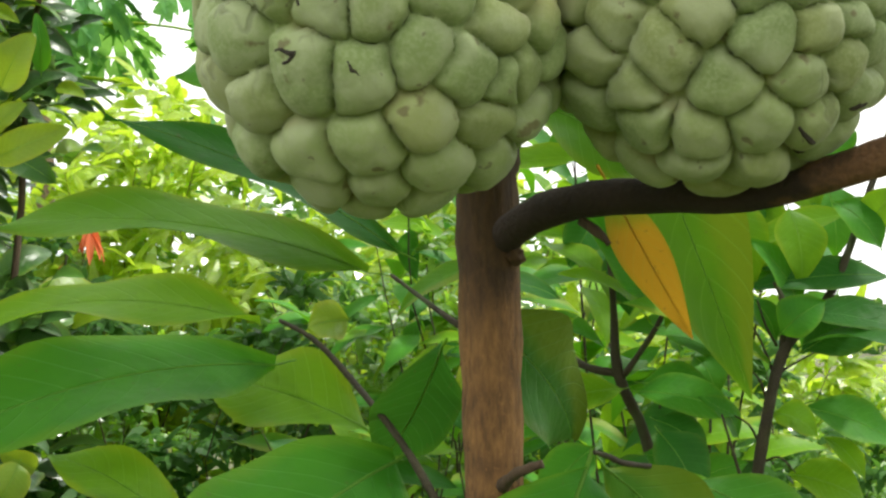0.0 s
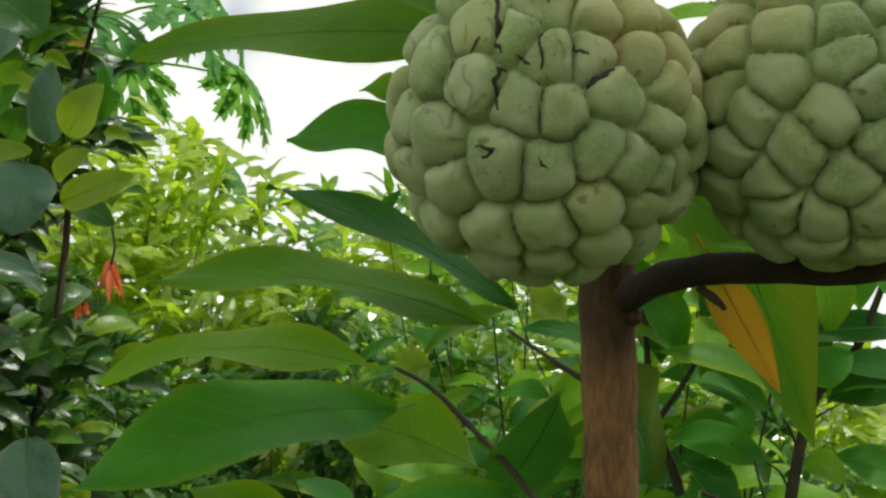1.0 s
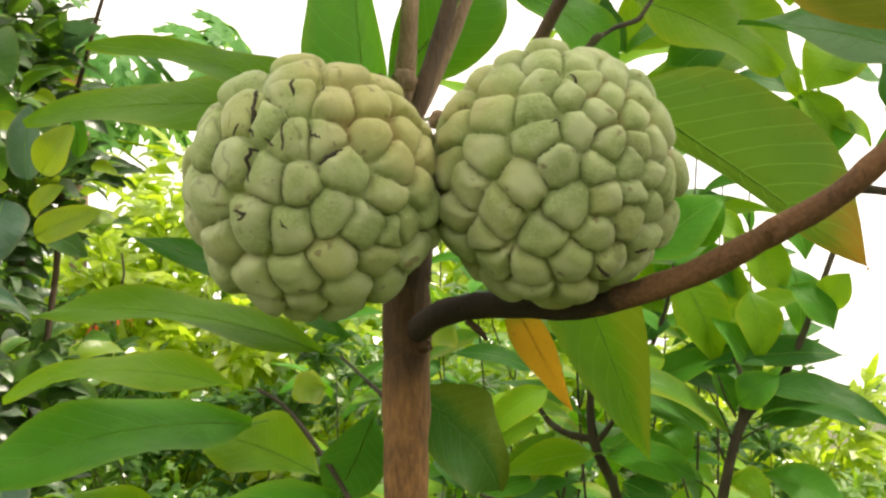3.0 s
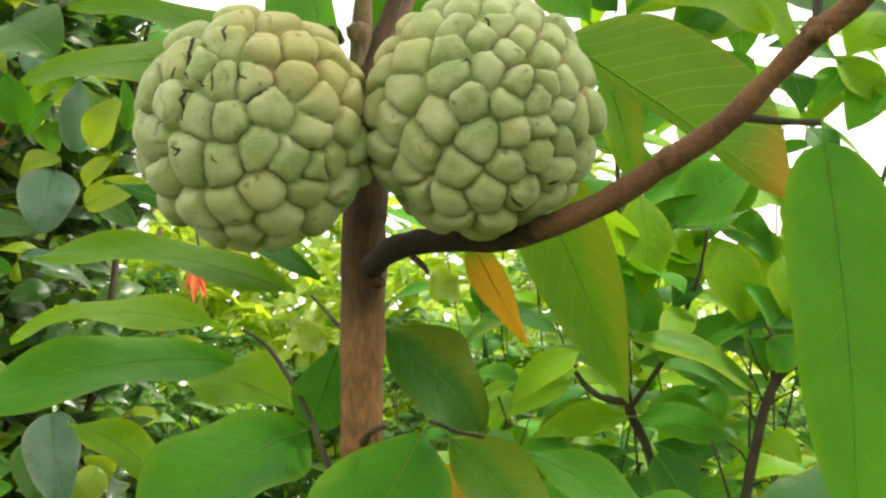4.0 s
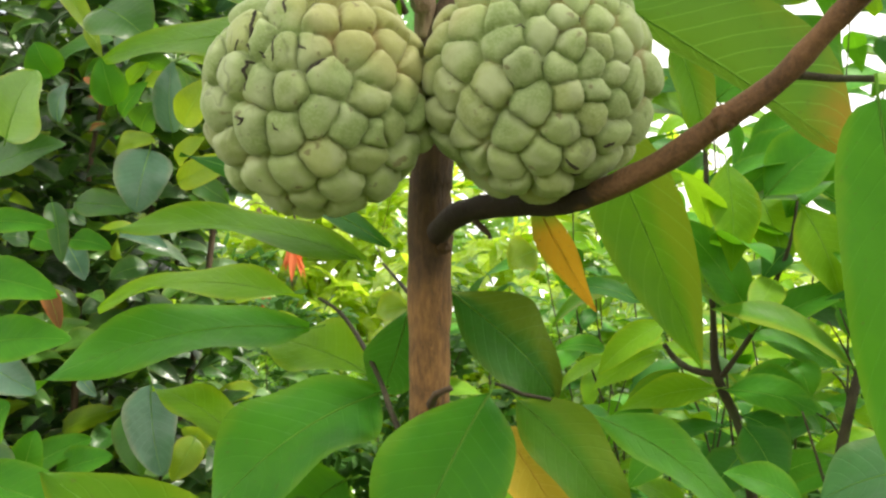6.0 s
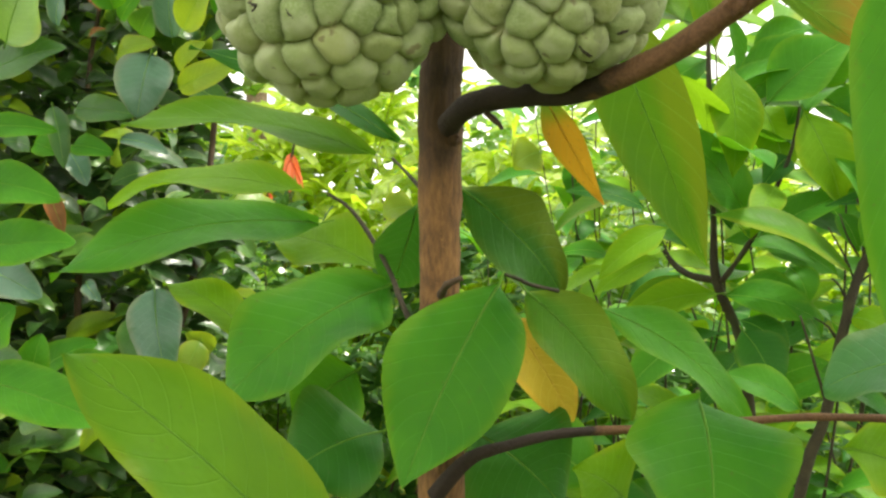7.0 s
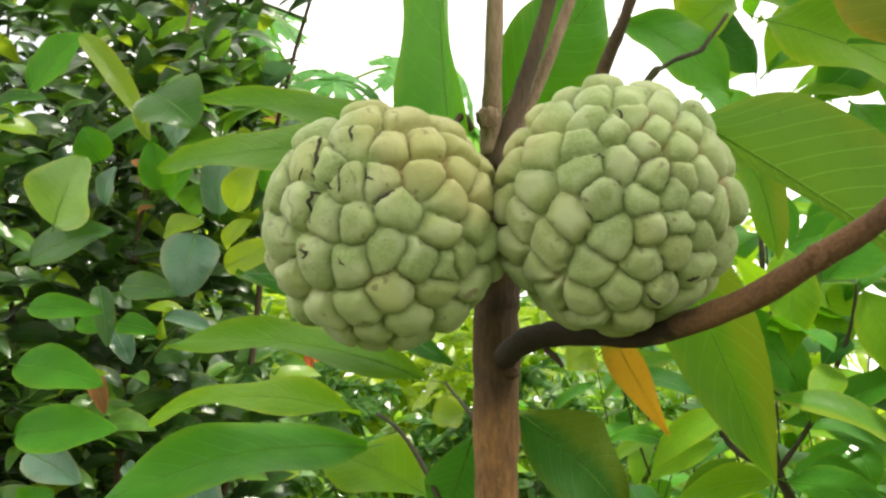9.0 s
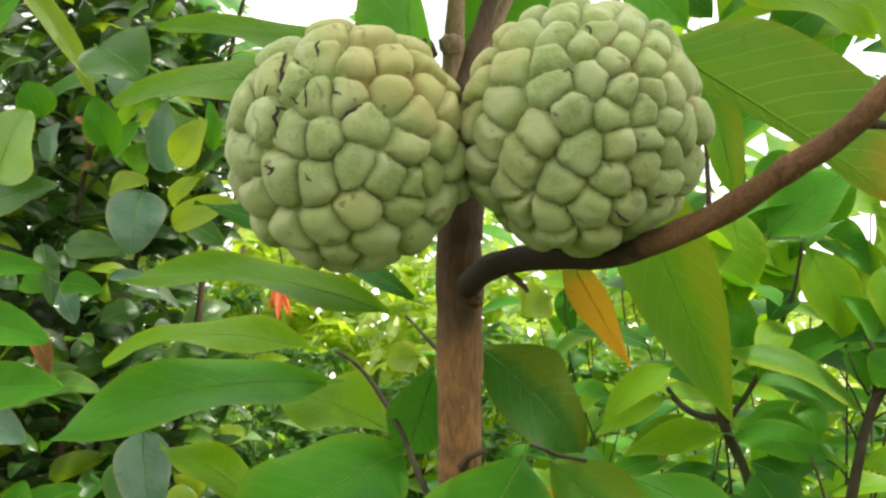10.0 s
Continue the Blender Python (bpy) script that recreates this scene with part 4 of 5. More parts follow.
shrub_leaf((0.456, 1.000, 1.400), (0.411, 0.980, 1.331), 0.054, (0.00, -0.75, 0.60), 0.010, LEAF_FRESH)
shrub_leaf((0.586, 1.000, 1.439), (0.613, 0.980, 1.362), 0.067, (0.00, -0.75, 0.60), 0.010, LEAF_FRESH)
shrub_leaf((0.565, 1.000, 1.500), (0.601, 0.980, 1.436), 0.050, (0.00, -0.75, 0.60), 0.010, LEAF_DARK)
for i, stem in enumerate(STEMS):
    part("stem", tube([(0.385, 0.87, -0.02, 0.014), (0.375, 0.87, 0.45, 0.010), (0.352, 0.875, 0.84, 0.0075)] + stem if i == 0 else stem, 10, 0.15, 30 + i), TWIG, shrub)
    clothe(shrub, stem, (16, 1, 6)[i], SHRUB_LEAVES, (5, 6, 2, 3), (0.7, 1.15), 70 + i)
shrub_two = tagged(new("sugar_apple_shrub"), "slender sugar apple sapling with a dark stem and few leaves", "shrub")
for i, stem in enumerate(STEMS2):
    part("stem", tube([(0.255, 0.77, -0.02, 0.012), (0.300, 0.775, 0.45, 0.009), (0.366, 0.785, 0.87, 0.0066)] + stem if i == 0 else stem, 10, 0.15, 40 + i), TWIG, shrub_two)
    clothe(shrub_two, stem, (4, 1, 1)[i], SHRUB_LEAVES, (5, 5, 2, 2), (0.7, 1.1), 95 + i, start=0.15)

shrub_leaf((0.473, 0.830, 1.148), (0.583, 0.810, 1.197), 0.069, (0.00, -0.75, 0.60), 0.010, LEAF_DARK, shrub_two)
shrub_leaf((0.601, 0.830, 1.231), (0.411, 0.810, 1.221), 0.046, (0.00, -0.75, 0.60), 0.010, LEAF_DARK, shrub_two)
shrub_leaf((0.473, 0.830, 1.311), (0.477, 0.810, 1.222), 0.058, (0.00, -0.75, 0.60), 0.010, LEAF_LIGHT, shrub_two)
shrub_leaf((0.522, 0.830, 1.314), (0.568, 0.810, 1.258), 0.063, (0.00, -0.75, 0.60), 0.010, LEAF_FRESH, shrub_two)
shrub_leaf((0.473, 0.830, 1.098), (0.584, 0.810, 1.052), 0.058, (0.00, -0.75, 0.60), 0.010, LEAF_FRESH, shrub_two)
shrub_leaf((0.498, 0.830, 1.067), (0.538, 0.810, 1.019), 0.030, (0.00, -0.75, 0.60), 0.010, LEAF_LIGHT, shrub_two)
shrub_leaf((0.456, 0.830, 1.029), (0.540, 0.810, 0.997), 0.060, (0.00, -0.75, 0.60), 0.010, LEAF_LIGHT, shrub_two)
shrub_leaf((0.295, 0.830, 1.118), (0.405, 0.810, 1.090), 0.057, (0.00, -0.75, 0.60), 0.010, LEAF_FRESH, shrub_two)
shrub_leaf((0.315, 0.830, 1.090), (0.369, 0.810, 1.047), 0.045, (0.00, -0.75, 0.60), 0.010, LEAF_DARK, shrub_two)
shrub_leaf((0.426, 0.830, 1.212), (0.447, 0.810, 1.164), 0.034, (0.00, -0.75, 0.60), 0.010, LEAF_FRESH, shrub_two)
shrub_leaf((0.562, 0.830, 1.279), (0.589, 0.810, 1.325), 0.045, (0.00, -0.75, 0.60), 0.010, LEAF_LIGHT, shrub_two)
shrub_leaf((0.302, 0.830, 1.055), (0.359, 0.810, 1.021), 0.052, (0.00, -0.75, 0.60), 0.010, LEAF_FRESH, shrub_two)
shrub_leaf((0.411, 0.830, 1.063), (0.363, 0.810, 1.111), 0.037, (0.00, -0.75, 0.60), 0.010, LEAF_FRESH, shrub_two)
shrub_leaf((0.485, 0.830, 1.190), (0.424, 0.810, 1.272), 0.052, (0.00, -0.75, 0.60), 0.010, LEAF_FRESH, shrub_two)
SPURS = [[(0.442, 0.812, 1.132, 0.0016), (0.427, 0.800, 1.161, 0.0012), (0.408, 0.795, 1.192, 0.0008)],
         [(0.447, 0.812, 1.160, 0.0016), (0.431, 0.800, 1.181, 0.0012), (0.421, 0.795, 1.207, 0.0008)],
         [(0.453, 0.812, 1.171, 0.0016), (0.450, 0.800, 1.190, 0.0012), (0.444, 0.795, 1.210, 0.0008)],
         [(0.433, 0.812, 1.108, 0.0016), (0.422, 0.800, 1.126, 0.0012), (0.411, 0.795, 1.136, 0.0008)],
         [(0.423, 0.812, 1.063, 0.0016), (0.409, 0.800, 1.081, 0.0012), (0.392, 0.795, 1.091, 0.0008)],
         [(0.436, 0.812, 1.085, 0.0016), (0.445, 0.800, 1.097, 0.0012), (0.460, 0.795, 1.100, 0.0008)],
         [(0.446, 0.812, 1.129, 0.0016), (0.453, 0.800, 1.138, 0.0012), (0.479, 0.795, 1.152, 0.0008)],
         [(0.424, 0.812, 1.040, 0.0016), (0.439, 0.800, 1.048, 0.0012), (0.454, 0.795, 1.032, 0.0008)],
         [(0.463, 0.812, 1.167, 0.0016), (0.466, 0.800, 1.181, 0.0012), (0.460, 0.795, 1.201, 0.0008)]]
for i, spur in enumerate(SPURS):
    part("twig", tube(spur, 6, 0.1, 400 + i, 3), TWIG, shrub_two)


def long_leaved_shrub(x, y, height, spread, count, seed, label, bare=0.3):
    rng = random.Random(seed)
    bush = tagged(new("sugar_apple_shrub"), label, "shrub")
    bush.location = (x, y, 0)
    for s in range(7):
        a = s * 0.9 + rng.uniform(-.3, .3)
        reach, top = spread * rng.uniform(0.25, 1.0), height * rng.uniform(0.7, 1.0)
        stem = [(0.02 * math.cos(a), 0.02 * math.sin(a), -0.03, 0.010)]
        for k in range(1, 7):
            f = k / 6
            stem.append((reach * math.cos(a) * f + rng.uniform(-.03, .03), reach * math.sin(a) * f + rng.uniform(-.03, .03), top * f, 0.0042 * (1 - 0.8 * f)))
        part("stem", tube(stem, 8, 0.12, seed + s, 3), TWIG, bush)
        clothe(bush, stem, count // 7, SHRUB_LEAVES, (5, 5, 3, 3), (0.7, 1.2), seed * 7 + s, start=bare)


TALL = "tall sugar apple shrub thick with hanging bright green leaves"
long_leaved_shrub(0.58, 1.6, 1.95, 0.36, 190, 11, TALL)
long_leaved_shrub(0.22, 1.75, 1.25, 0.34, 120, 12, "low sugar apple shrub with long pointed green leaves")
long_leaved_shrub(0.42, 2.3, 2.15, 0.45, 170, 14, TALL)

# ---- dark glossy bush ----
OVAL = [leaf_mesh(0.104, 0.050, 0.008, 0.26, -0.10, 0.05, 0.85, 10, 6, 90 + i) for i in range(4)]
BUSH_LEAVES = leaf_set(OVAL, (LEAF_BUSH, LEAF_BUSH_YOUNG, LEAF_BUSH_GREY, LEAF_FRESH, DRY))
OVAL_SMALL = [leaf_mesh(0.086, 0.038, 0.008, 0.3, -0.14, 0.03, 0.8, 6, 4, 95 + i) for i in range(3)]


def joined(meshes, poses, name):
    """Many copies of small meshes as one mesh, with their uv maps."""
    packs = []
    for m in meshes:
        v = np.empty(len(m.vertices) * 3, np.float32)
        m.vertices.foreach_get("co", v)
        uv = np.empty(len(m.loops) * 2, np.float32)
        m.uv_layers[0].data.foreach_get("uv", uv)
        packs.append((v.reshape(-1, 3), [tuple(p.vertices) for p in m.polygons], uv))
    verts, faces, uvs, base = [], [], [], 0
    for i, pose_m in enumerate(poses):
        v, f, uv = packs[i % len(packs)]
        m = np.array(pose_m)
        verts.append(v @ m[:3, :3].T + m[:3, 3])
        faces += [tuple(k + base for k in q) for q in f]
        uvs.append(uv)
        base += len(v)
    mesh = bpy.data.meshes.new(name)
    mesh.from_pydata(np.concatenate(verts).tolist(), [], faces)
    mesh.uv_layers.new(name="UVMap").data.foreach_set("uv", np.concatenate(uvs))
    return smooth(mesh)


def glossy_bush(x, y, height, spread, near, rest, seed, edge=None, extra=()):
    """A dense bush. edge(z): the plan's limit towards +x at each height."""
    rng = random.Random(seed)
    bush = tagged(new("glossy_bush"), "dense dark green bush with glossy oval leaves", "bush", group="dark bushes")
    bush.location = (x, y, 0)
    stems = []
    for s in range(9):
        a = s * 0.698 + rng.uniform(-.2, .2)
        lean = rng.uniform(0.2, 1.0) * spread
        top = rng.uniform(0.75, 1.0) * height
        stem = [(0.03 * math.cos(a), 0.03 * math.sin(a), -0.03, 0.014)]
        for k in range(1, 6):
            f = k / 5
            stem.append((lean * math.cos(a) * f ** 0.8 + rng.uniform(-.04, .04), lean * math.sin(a) * f ** 0.8 + rng.uniform(-.04, .04), top * f, 0.011 * (1 - 0.8 * f)))
        part("stem", tube(stem, 8, 0.12, seed * 20 + s, 3), BARK_DARK, bush)
        stems.append([Vector(r[:3]) for r in stem])
    crown, outer, young, made, tries = [], [], [], 0, 0
    while made < near + rest and tries < 20000:
        tries += 1
        pts = rng.choice(stems)
        f = 0.22 + 0.80 * rng.random()
        k = min(int(f * 5), 4)
        foot = pts[k].lerp(pts[k + 1], f * 5 - k)
        b = rng.uniform(0, 6.28)
        end = foot + Vector((math.cos(b), math.sin(b), rng.uniform(0.0, 0.7))) * rng.uniform(0.06, 0.22)
        if edge and end.x + x > edge(end.z) - 0.03:
            continue
        front = end.y < 0.02 and made < near
        if front or rng.random() < 0.35:
            part("twig", tube([(*foot, 0.0035), (*foot.lerp(end, 0.5), 0.0028), (*end, 0.002)], 5, 0.0, 0, 2), SHOOT if f > 0.5 else TWIG, bush)
        for j in range(6):
            c = j * 2.4 + rng.uniform(-0.4, 0.4)
            way = Vector((math.cos(c), math.sin(c), rng.uniform(-0.5, 0.8)))
            spot = foot.lerp(end, 0.3 + 0.14 * j)
            m = along(spot, spot + way, (rng.uniform(-.7, .7), rng.uniform(-1.5, 0.2), 0.8)) @ Matrix.Scale(rng.uniform(0.6, 1.25), 4)
            made += 1
            if front:
                kind = rng.choices(range(5), (9, 1.8 if f > 0.55 else 0.6, 2.4, 3.0, 0.3))[0]
                part("leaf", rng.choice(BUSH_LEAVES[kind]), None, bush).matrix_basis = m
            elif rng.random() < 0.07:
                young.append(m)
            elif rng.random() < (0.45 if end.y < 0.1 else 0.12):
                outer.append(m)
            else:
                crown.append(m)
    for base, tip, width, normal, arch, material in extra:
        shift = Vector((x, y, 0))
        big_leaf(bush, Vector(base) - shift, Vector(tip) - shift, width, normal, arch, 0.2, material, -0.05, 0.05, 0.85, 20, 8, len(bush.children), 0.08)
    # inner leaves get the shade-coloured greens, outer ones the lighter copy
    tagged(part("crown", joined(OVAL_SMALL, crown, "crown"), LEAF_BUSH_SHADED, bush), kind="stuff")
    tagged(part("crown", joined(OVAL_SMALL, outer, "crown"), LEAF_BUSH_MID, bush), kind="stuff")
    if young:
        tagged(part("young_shoot", joined(OVAL_SMALL, young, "shoots"), LEAF_BUSH_YOUNG, bush), kind="stuff")
    return bush


def bush_edge(z):
    return -0.27 - max(0.0, z - 1.25) * 0.2


bush_leaves = []


def bush_leaf(base, tip, width, normal, arch, material):
    bush_leaves.append((base, tip, width, normal, arch, material))


bush_leaf((-0.486, 0.700, 1.377), (-0.450, 0.680, 1.455), 0.095, (-0.18, -0.85, 0.20), 0.006, LEAF_BUSH_PALE)
bush_leaf((-0.469, 0.800, 1.473), (-0.487, 0.780, 1.512), 0.048, (-0.07, -0.85, 0.22), 0.006, LEAF_FRESH)
bush_leaf((-0.486, 0.860, 1.433), (-0.469, 0.840, 1.479), 0.037, (-0.30, -0.85, 0.33), 0.006, LEAF_BUSH_GREY)
bush_leaf((-0.524, 0.720, 1.347), (-0.422, 0.700, 1.381), 0.054, (0.29, -0.85, 0.51), 0.006, LEAF_BUSH)
bush_leaf((-0.413, 0.850, 1.448), (-0.425, 0.830, 1.506), 0.046, (0.19, -0.85, 0.25), 0.006, LEAF_FRESH)
bush_leaf((-0.420, 0.920, 1.493), (-0.388, 0.900, 1.518), 0.025, (0.03, -0.85, 0.27), 0.006, LEAF_LIGHT)
bush_leaf((-0.429, 0.920, 1.452), (-0.390, 0.900, 1.494), 0.031, (-0.23, -0.85, 0.20), 0.006, LEAF_FRESH)
bush_leaf((-0.356, 0.900, 1.422), (-0.355, 0.880, 1.515), 0.045, (-0.20, -0.85, 0.57), 0.006, LEAF_BUSH_GREY)
bush_leaf((-0.333, 0.850, 1.423), (-0.297, 0.830, 1.480), 0.044, (0.23, -0.85, 0.51), 0.006, LEAF_BUSH_YOUNG)
bush_leaf((-0.412, 0.950, 1.441), (-0.388, 0.930, 1.474), 0.040, (0.21, -0.85, 0.24), 0.006, LEAF_BUSH)
bush_leaf((-0.423, 0.880, 1.403), (-0.368, 0.860, 1.415), 0.034, (-0.13, -0.85, 0.43), 0.006, LEAF_BUSH_YOUNG)
bush_leaf((-0.366, 0.840, 1.403), (-0.377, 0.820, 1.322), 0.071, (0.16, -0.85, 0.53), 0.006, LEAF_BUSH_GREY)
bush_leaf((-0.339, 0.840, 1.354), (-0.260, 0.820, 1.384), 0.037, (0.27, -0.85, 0.19), 0.006, LEAF_BUSH_YOUNG)
bush_leaf((-0.352, 0.900, 1.388), (-0.312, 0.880, 1.420), 0.030, (0.07, -0.85, 0.45), 0.006, LEAF_BUSH_YOUNG)
bush_leaf((-0.492, 0.930, 1.348), (-0.405, 0.910, 1.338), 0.039, (0.00, -0.85, 0.23), 0.006, LEAF_BUSH)
bush_leaf((-0.548, 0.780, 1.305), (-0.451, 0.760, 1.299), 0.031, (-0.02, -0.85, 0.19), 0.006, LEAF_FRESH)
bush_leaf((-0.498, 0.880, 1.348), (-0.475, 0.860, 1.267), 0.029, (0.30, -0.85, 0.54), 0.006, LEAF_BUSH)
bush_leaf((-0.483, 0.900, 1.298), (-0.423, 0.880, 1.286), 0.031, (0.03, -0.85, 0.29), 0.006, LEAF_FRESH)
bush_leaf((-0.494, 0.930, 1.296), (-0.463, 0.910, 1.250), 0.035, (0.29, -0.85, 0.41), 0.006, LEAF_BUSH_GREY)
bush_leaf((-0.440, 0.950, 1.312), (-0.367, 0.930, 1.291), 0.027, (0.27, -0.85, 0.53), 0.006, LEAF_BUSH_GREY)
bush_leaf((-0.393, 0.950, 1.270), (-0.440, 0.930, 1.253), 0.035, (0.01, -0.85, 0.34), 0.006, LEAF_BUSH)
bush_leaf((-0.525, 0.700, 1.238), (-0.418, 0.680, 1.218), 0.053, (0.07, -0.85, 0.34), 0.006, LEAF_FRESH)
bush_leaf((-0.514, 0.680, 1.164), (-0.396, 0.660, 1.172), 0.054, (-0.24, -0.85, 0.29), 0.006, LEAF_FRESH)
bush_leaf((-0.546, 0.800, 1.147), (-0.473, 0.780, 1.114), 0.051, (0.22, -0.85, 0.17), 0.006, LEAF_BUSH_GREY)
bush_leaf((-0.468, 0.920, 1.131), (-0.443, 0.900, 1.107), 0.021, (-0.32, -0.85, 0.43), 0.006, LEAF_BUSH_GREY)
bush_leaf((-0.358, 0.830, 1.131), (-0.338, 0.810, 1.020), 0.068, (-0.15, -0.85, 0.39), 0.006, LEAF_BUSH_GREY)
bush_leaf((-0.395, 0.880, 1.097), (-0.375, 0.860, 1.016), 0.049, (-0.02, -0.85, 0.30), 0.006, LEAF_BUSH)
bush_leaf((-0.318, 0.900, 1.062), (-0.342, 0.880, 1.008), 0.039, (0.35, -0.85, 0.24), 0.006, LEAF_BUSH_YOUNG)
bush_leaf((-0.540, 0.800, 1.064), (-0.503, 0.780, 1.101), 0.064, (-0.06, -0.85, 0.24), 0.006, LEAF_FRESH)
bush_leaf((-0.492, 0.800, 1.002), (-0.472, 0.780, 1.071), 0.048, (0.09, -0.85, 0.27), 0.006, LEAF_FRESH)
bush_leaf((-0.501, 0.840, 1.024), (-0.422, 0.820, 1.062), 0.043, (-0.10, -0.85, 0.49), 0.006, LEAF_FRESH)
bush_leaf((-0.466, 0.820, 1.019), (-0.392, 0.800, 1.044), 0.044, (-0.13, -0.85, 0.40), 0.006, LEAF_FRESH)
bush_leaf((-0.523, 0.760, 1.050), (-0.479, 0.740, 1.012), 0.051, (0.28, -0.85, 0.20), 0.006, LEAF_BUSH)
bush_leaf((-0.310, 0.950, 1.045), (-0.344, 0.930, 1.067), 0.029, (-0.31, -0.85, 0.25), 0.006, LEAF_BUSH_YOUNG)
bush_leaf((-0.470, 0.700, 0.978), (-0.410, 0.680, 1.015), 0.050, (0.19, -0.85, 0.43), 0.006, LEAF_BUSH)
bush_leaf((-0.445, 0.840, 1.552), (-0.423, 0.820, 1.506), 0.019, (-0.18, -0.85, 0.30), 0.006, LEAF_BUSH_YOUNG)
bush_leaf((-0.418, 0.880, 1.514), (-0.380, 0.860, 1.550), 0.057, (-0.23, -0.85, 0.36), 0.006, LEAF_BUSH_GREY)
bush_leaf((-0.342, 0.950, 1.379), (-0.291, 0.930, 1.347), 0.035, (-0.32, -0.85, 0.46), 0.006, LEAF_BUSH)
bush_leaf((-0.468, 0.930, 1.320), (-0.499, 0.910, 1.331), 0.025, (0.28, -0.85, 0.58), 0.006, LEAF_BUSH)
bush_leaf((-0.528, 0.900, 1.295), (-0.557, 0.880, 1.299), 0.039, (0.16, -0.85, 0.58), 0.006, LEAF_BUSH)
bush_leaf((-0.543, 0.940, 1.307), (-0.500, 0.920, 1.290), 0.030, (-0.34, -0.85, 0.28), 0.006, LEAF_FRESH)
bush_leaf((-0.304, 0.920, 1.456), (-0.305, 0.900, 1.519), 0.022, (0.33, -0.85, 0.50), 0.006, LEAF_FRESH)
bush_leaf((-0.468, 0.580, 1.040), (-0.326, 0.560, 0.998), 0.061, (-0.06, -0.85, 0.57), 0.006, LEAF_FRESH)
bush_leaf((-0.470, 0.920, 1.507), (-0.449, 0.900, 1.483), 0.021, (0.20, -0.85, 0.40), 0.006, DRY)
bush_leaf((-0.465, 0.920, 1.482), (-0.446, 0.900, 1.465), 0.013, (0.20, -0.85, 0.40), 0.006, DRY)
bush_leaf((-0.509, 0.900, 1.240), (-0.482, 0.880, 1.189), 0.024, (0.20, -0.85, 0.40), 0.006, DRY)
bush_leaf((-0.471, 0.930, 1.434), (-0.443, 0.910, 1.444), 0.010, (0.20, -0.85, 0.40), 0.006, DRY)
bush_leaf((-0.387, 0.700, 1.530), (-0.329, 0.680, 1.489), 0.085, (0.00, -0.85, 0.50), 0.006, LEAF_BUSH)
bush_leaf((-0.609, 0.900, 1.586), (-0.526, 0.880, 1.659), 0.071, (0.00, -0.85, 0.50), 0.006, LEAF_FRESH)
bush_leaf((-0.510, 0.800, 1.639), (-0.414, 0.780, 1.517), 0.034, (0.40, -0.80, 0.40), 0.006, LEAF_BUSH_YOUNG)
glossy_bush(-0.76, 1.47, 2.2, 0.54, 330, 4800, 1, bush_edge, bush_leaves)
glossy_bush(-1.05, 1.95, 2.6, 0.60, 60, 4200, 2, lambda z: -0.50)
glossy_bush(-1.55, 1.35, 2.3, 0.55, 60, 1200, 3)


# ---- foliage further off ----
def leaf_cloud(count, place, length, width, rng, droop=0.3, flat=0.6):
    """Many small leaves, each two bent quads, as one mesh. place() gives a spot and the way outwards."""
    verts, faces, uvs = [], [], []
    for _ in range(count):
        spot, outward = place()
        way = (outward + Vector((rng.gauss(0, .6), rng.gauss(0, .6), rng.gauss(0, .45) - droop))).normalized()
        face = Vector((rng.gauss(0, .5), rng.gauss(0, .5), 1)) * flat + Vector((0, -1, 0)) * (1 - flat)
        side = way.cross(face).normalized()
        up = side.cross(way)
        l, w = length * rng.uniform(0.6, 1.25), width * rng.uniform(0.7, 1.2)
        a = len(verts)
        dip = -0.12 * l
        for f, h, z in ((0, 0.1, 0), (0.45, 1, 0.06 * l), (0.8, 0.62, 0.02 * l), (1.0, 0.04, dip)):
            mid = spot + way * l * f + up * z
            verts += [mid - side * w * 0.5 * h, mid + side * w * 0.5 * h]
            uvs += [(0, f), (1, f)]
        faces += [(a + 2 * k, a + 2 * k + 1, a + 2 * k + 3, a + 2 * k + 2) for k in range(3)]
    mesh = bpy.data.meshes.new("foliage")
    mesh.from_pydata(verts, [], faces)
    layer = mesh.uv_layers.new(name="UVMap")
    layer.data.foreach_set("uv", np.array([uvs[l.vertex_index] for l in mesh.loops], dtype=np.float32).ravel())
    return mesh


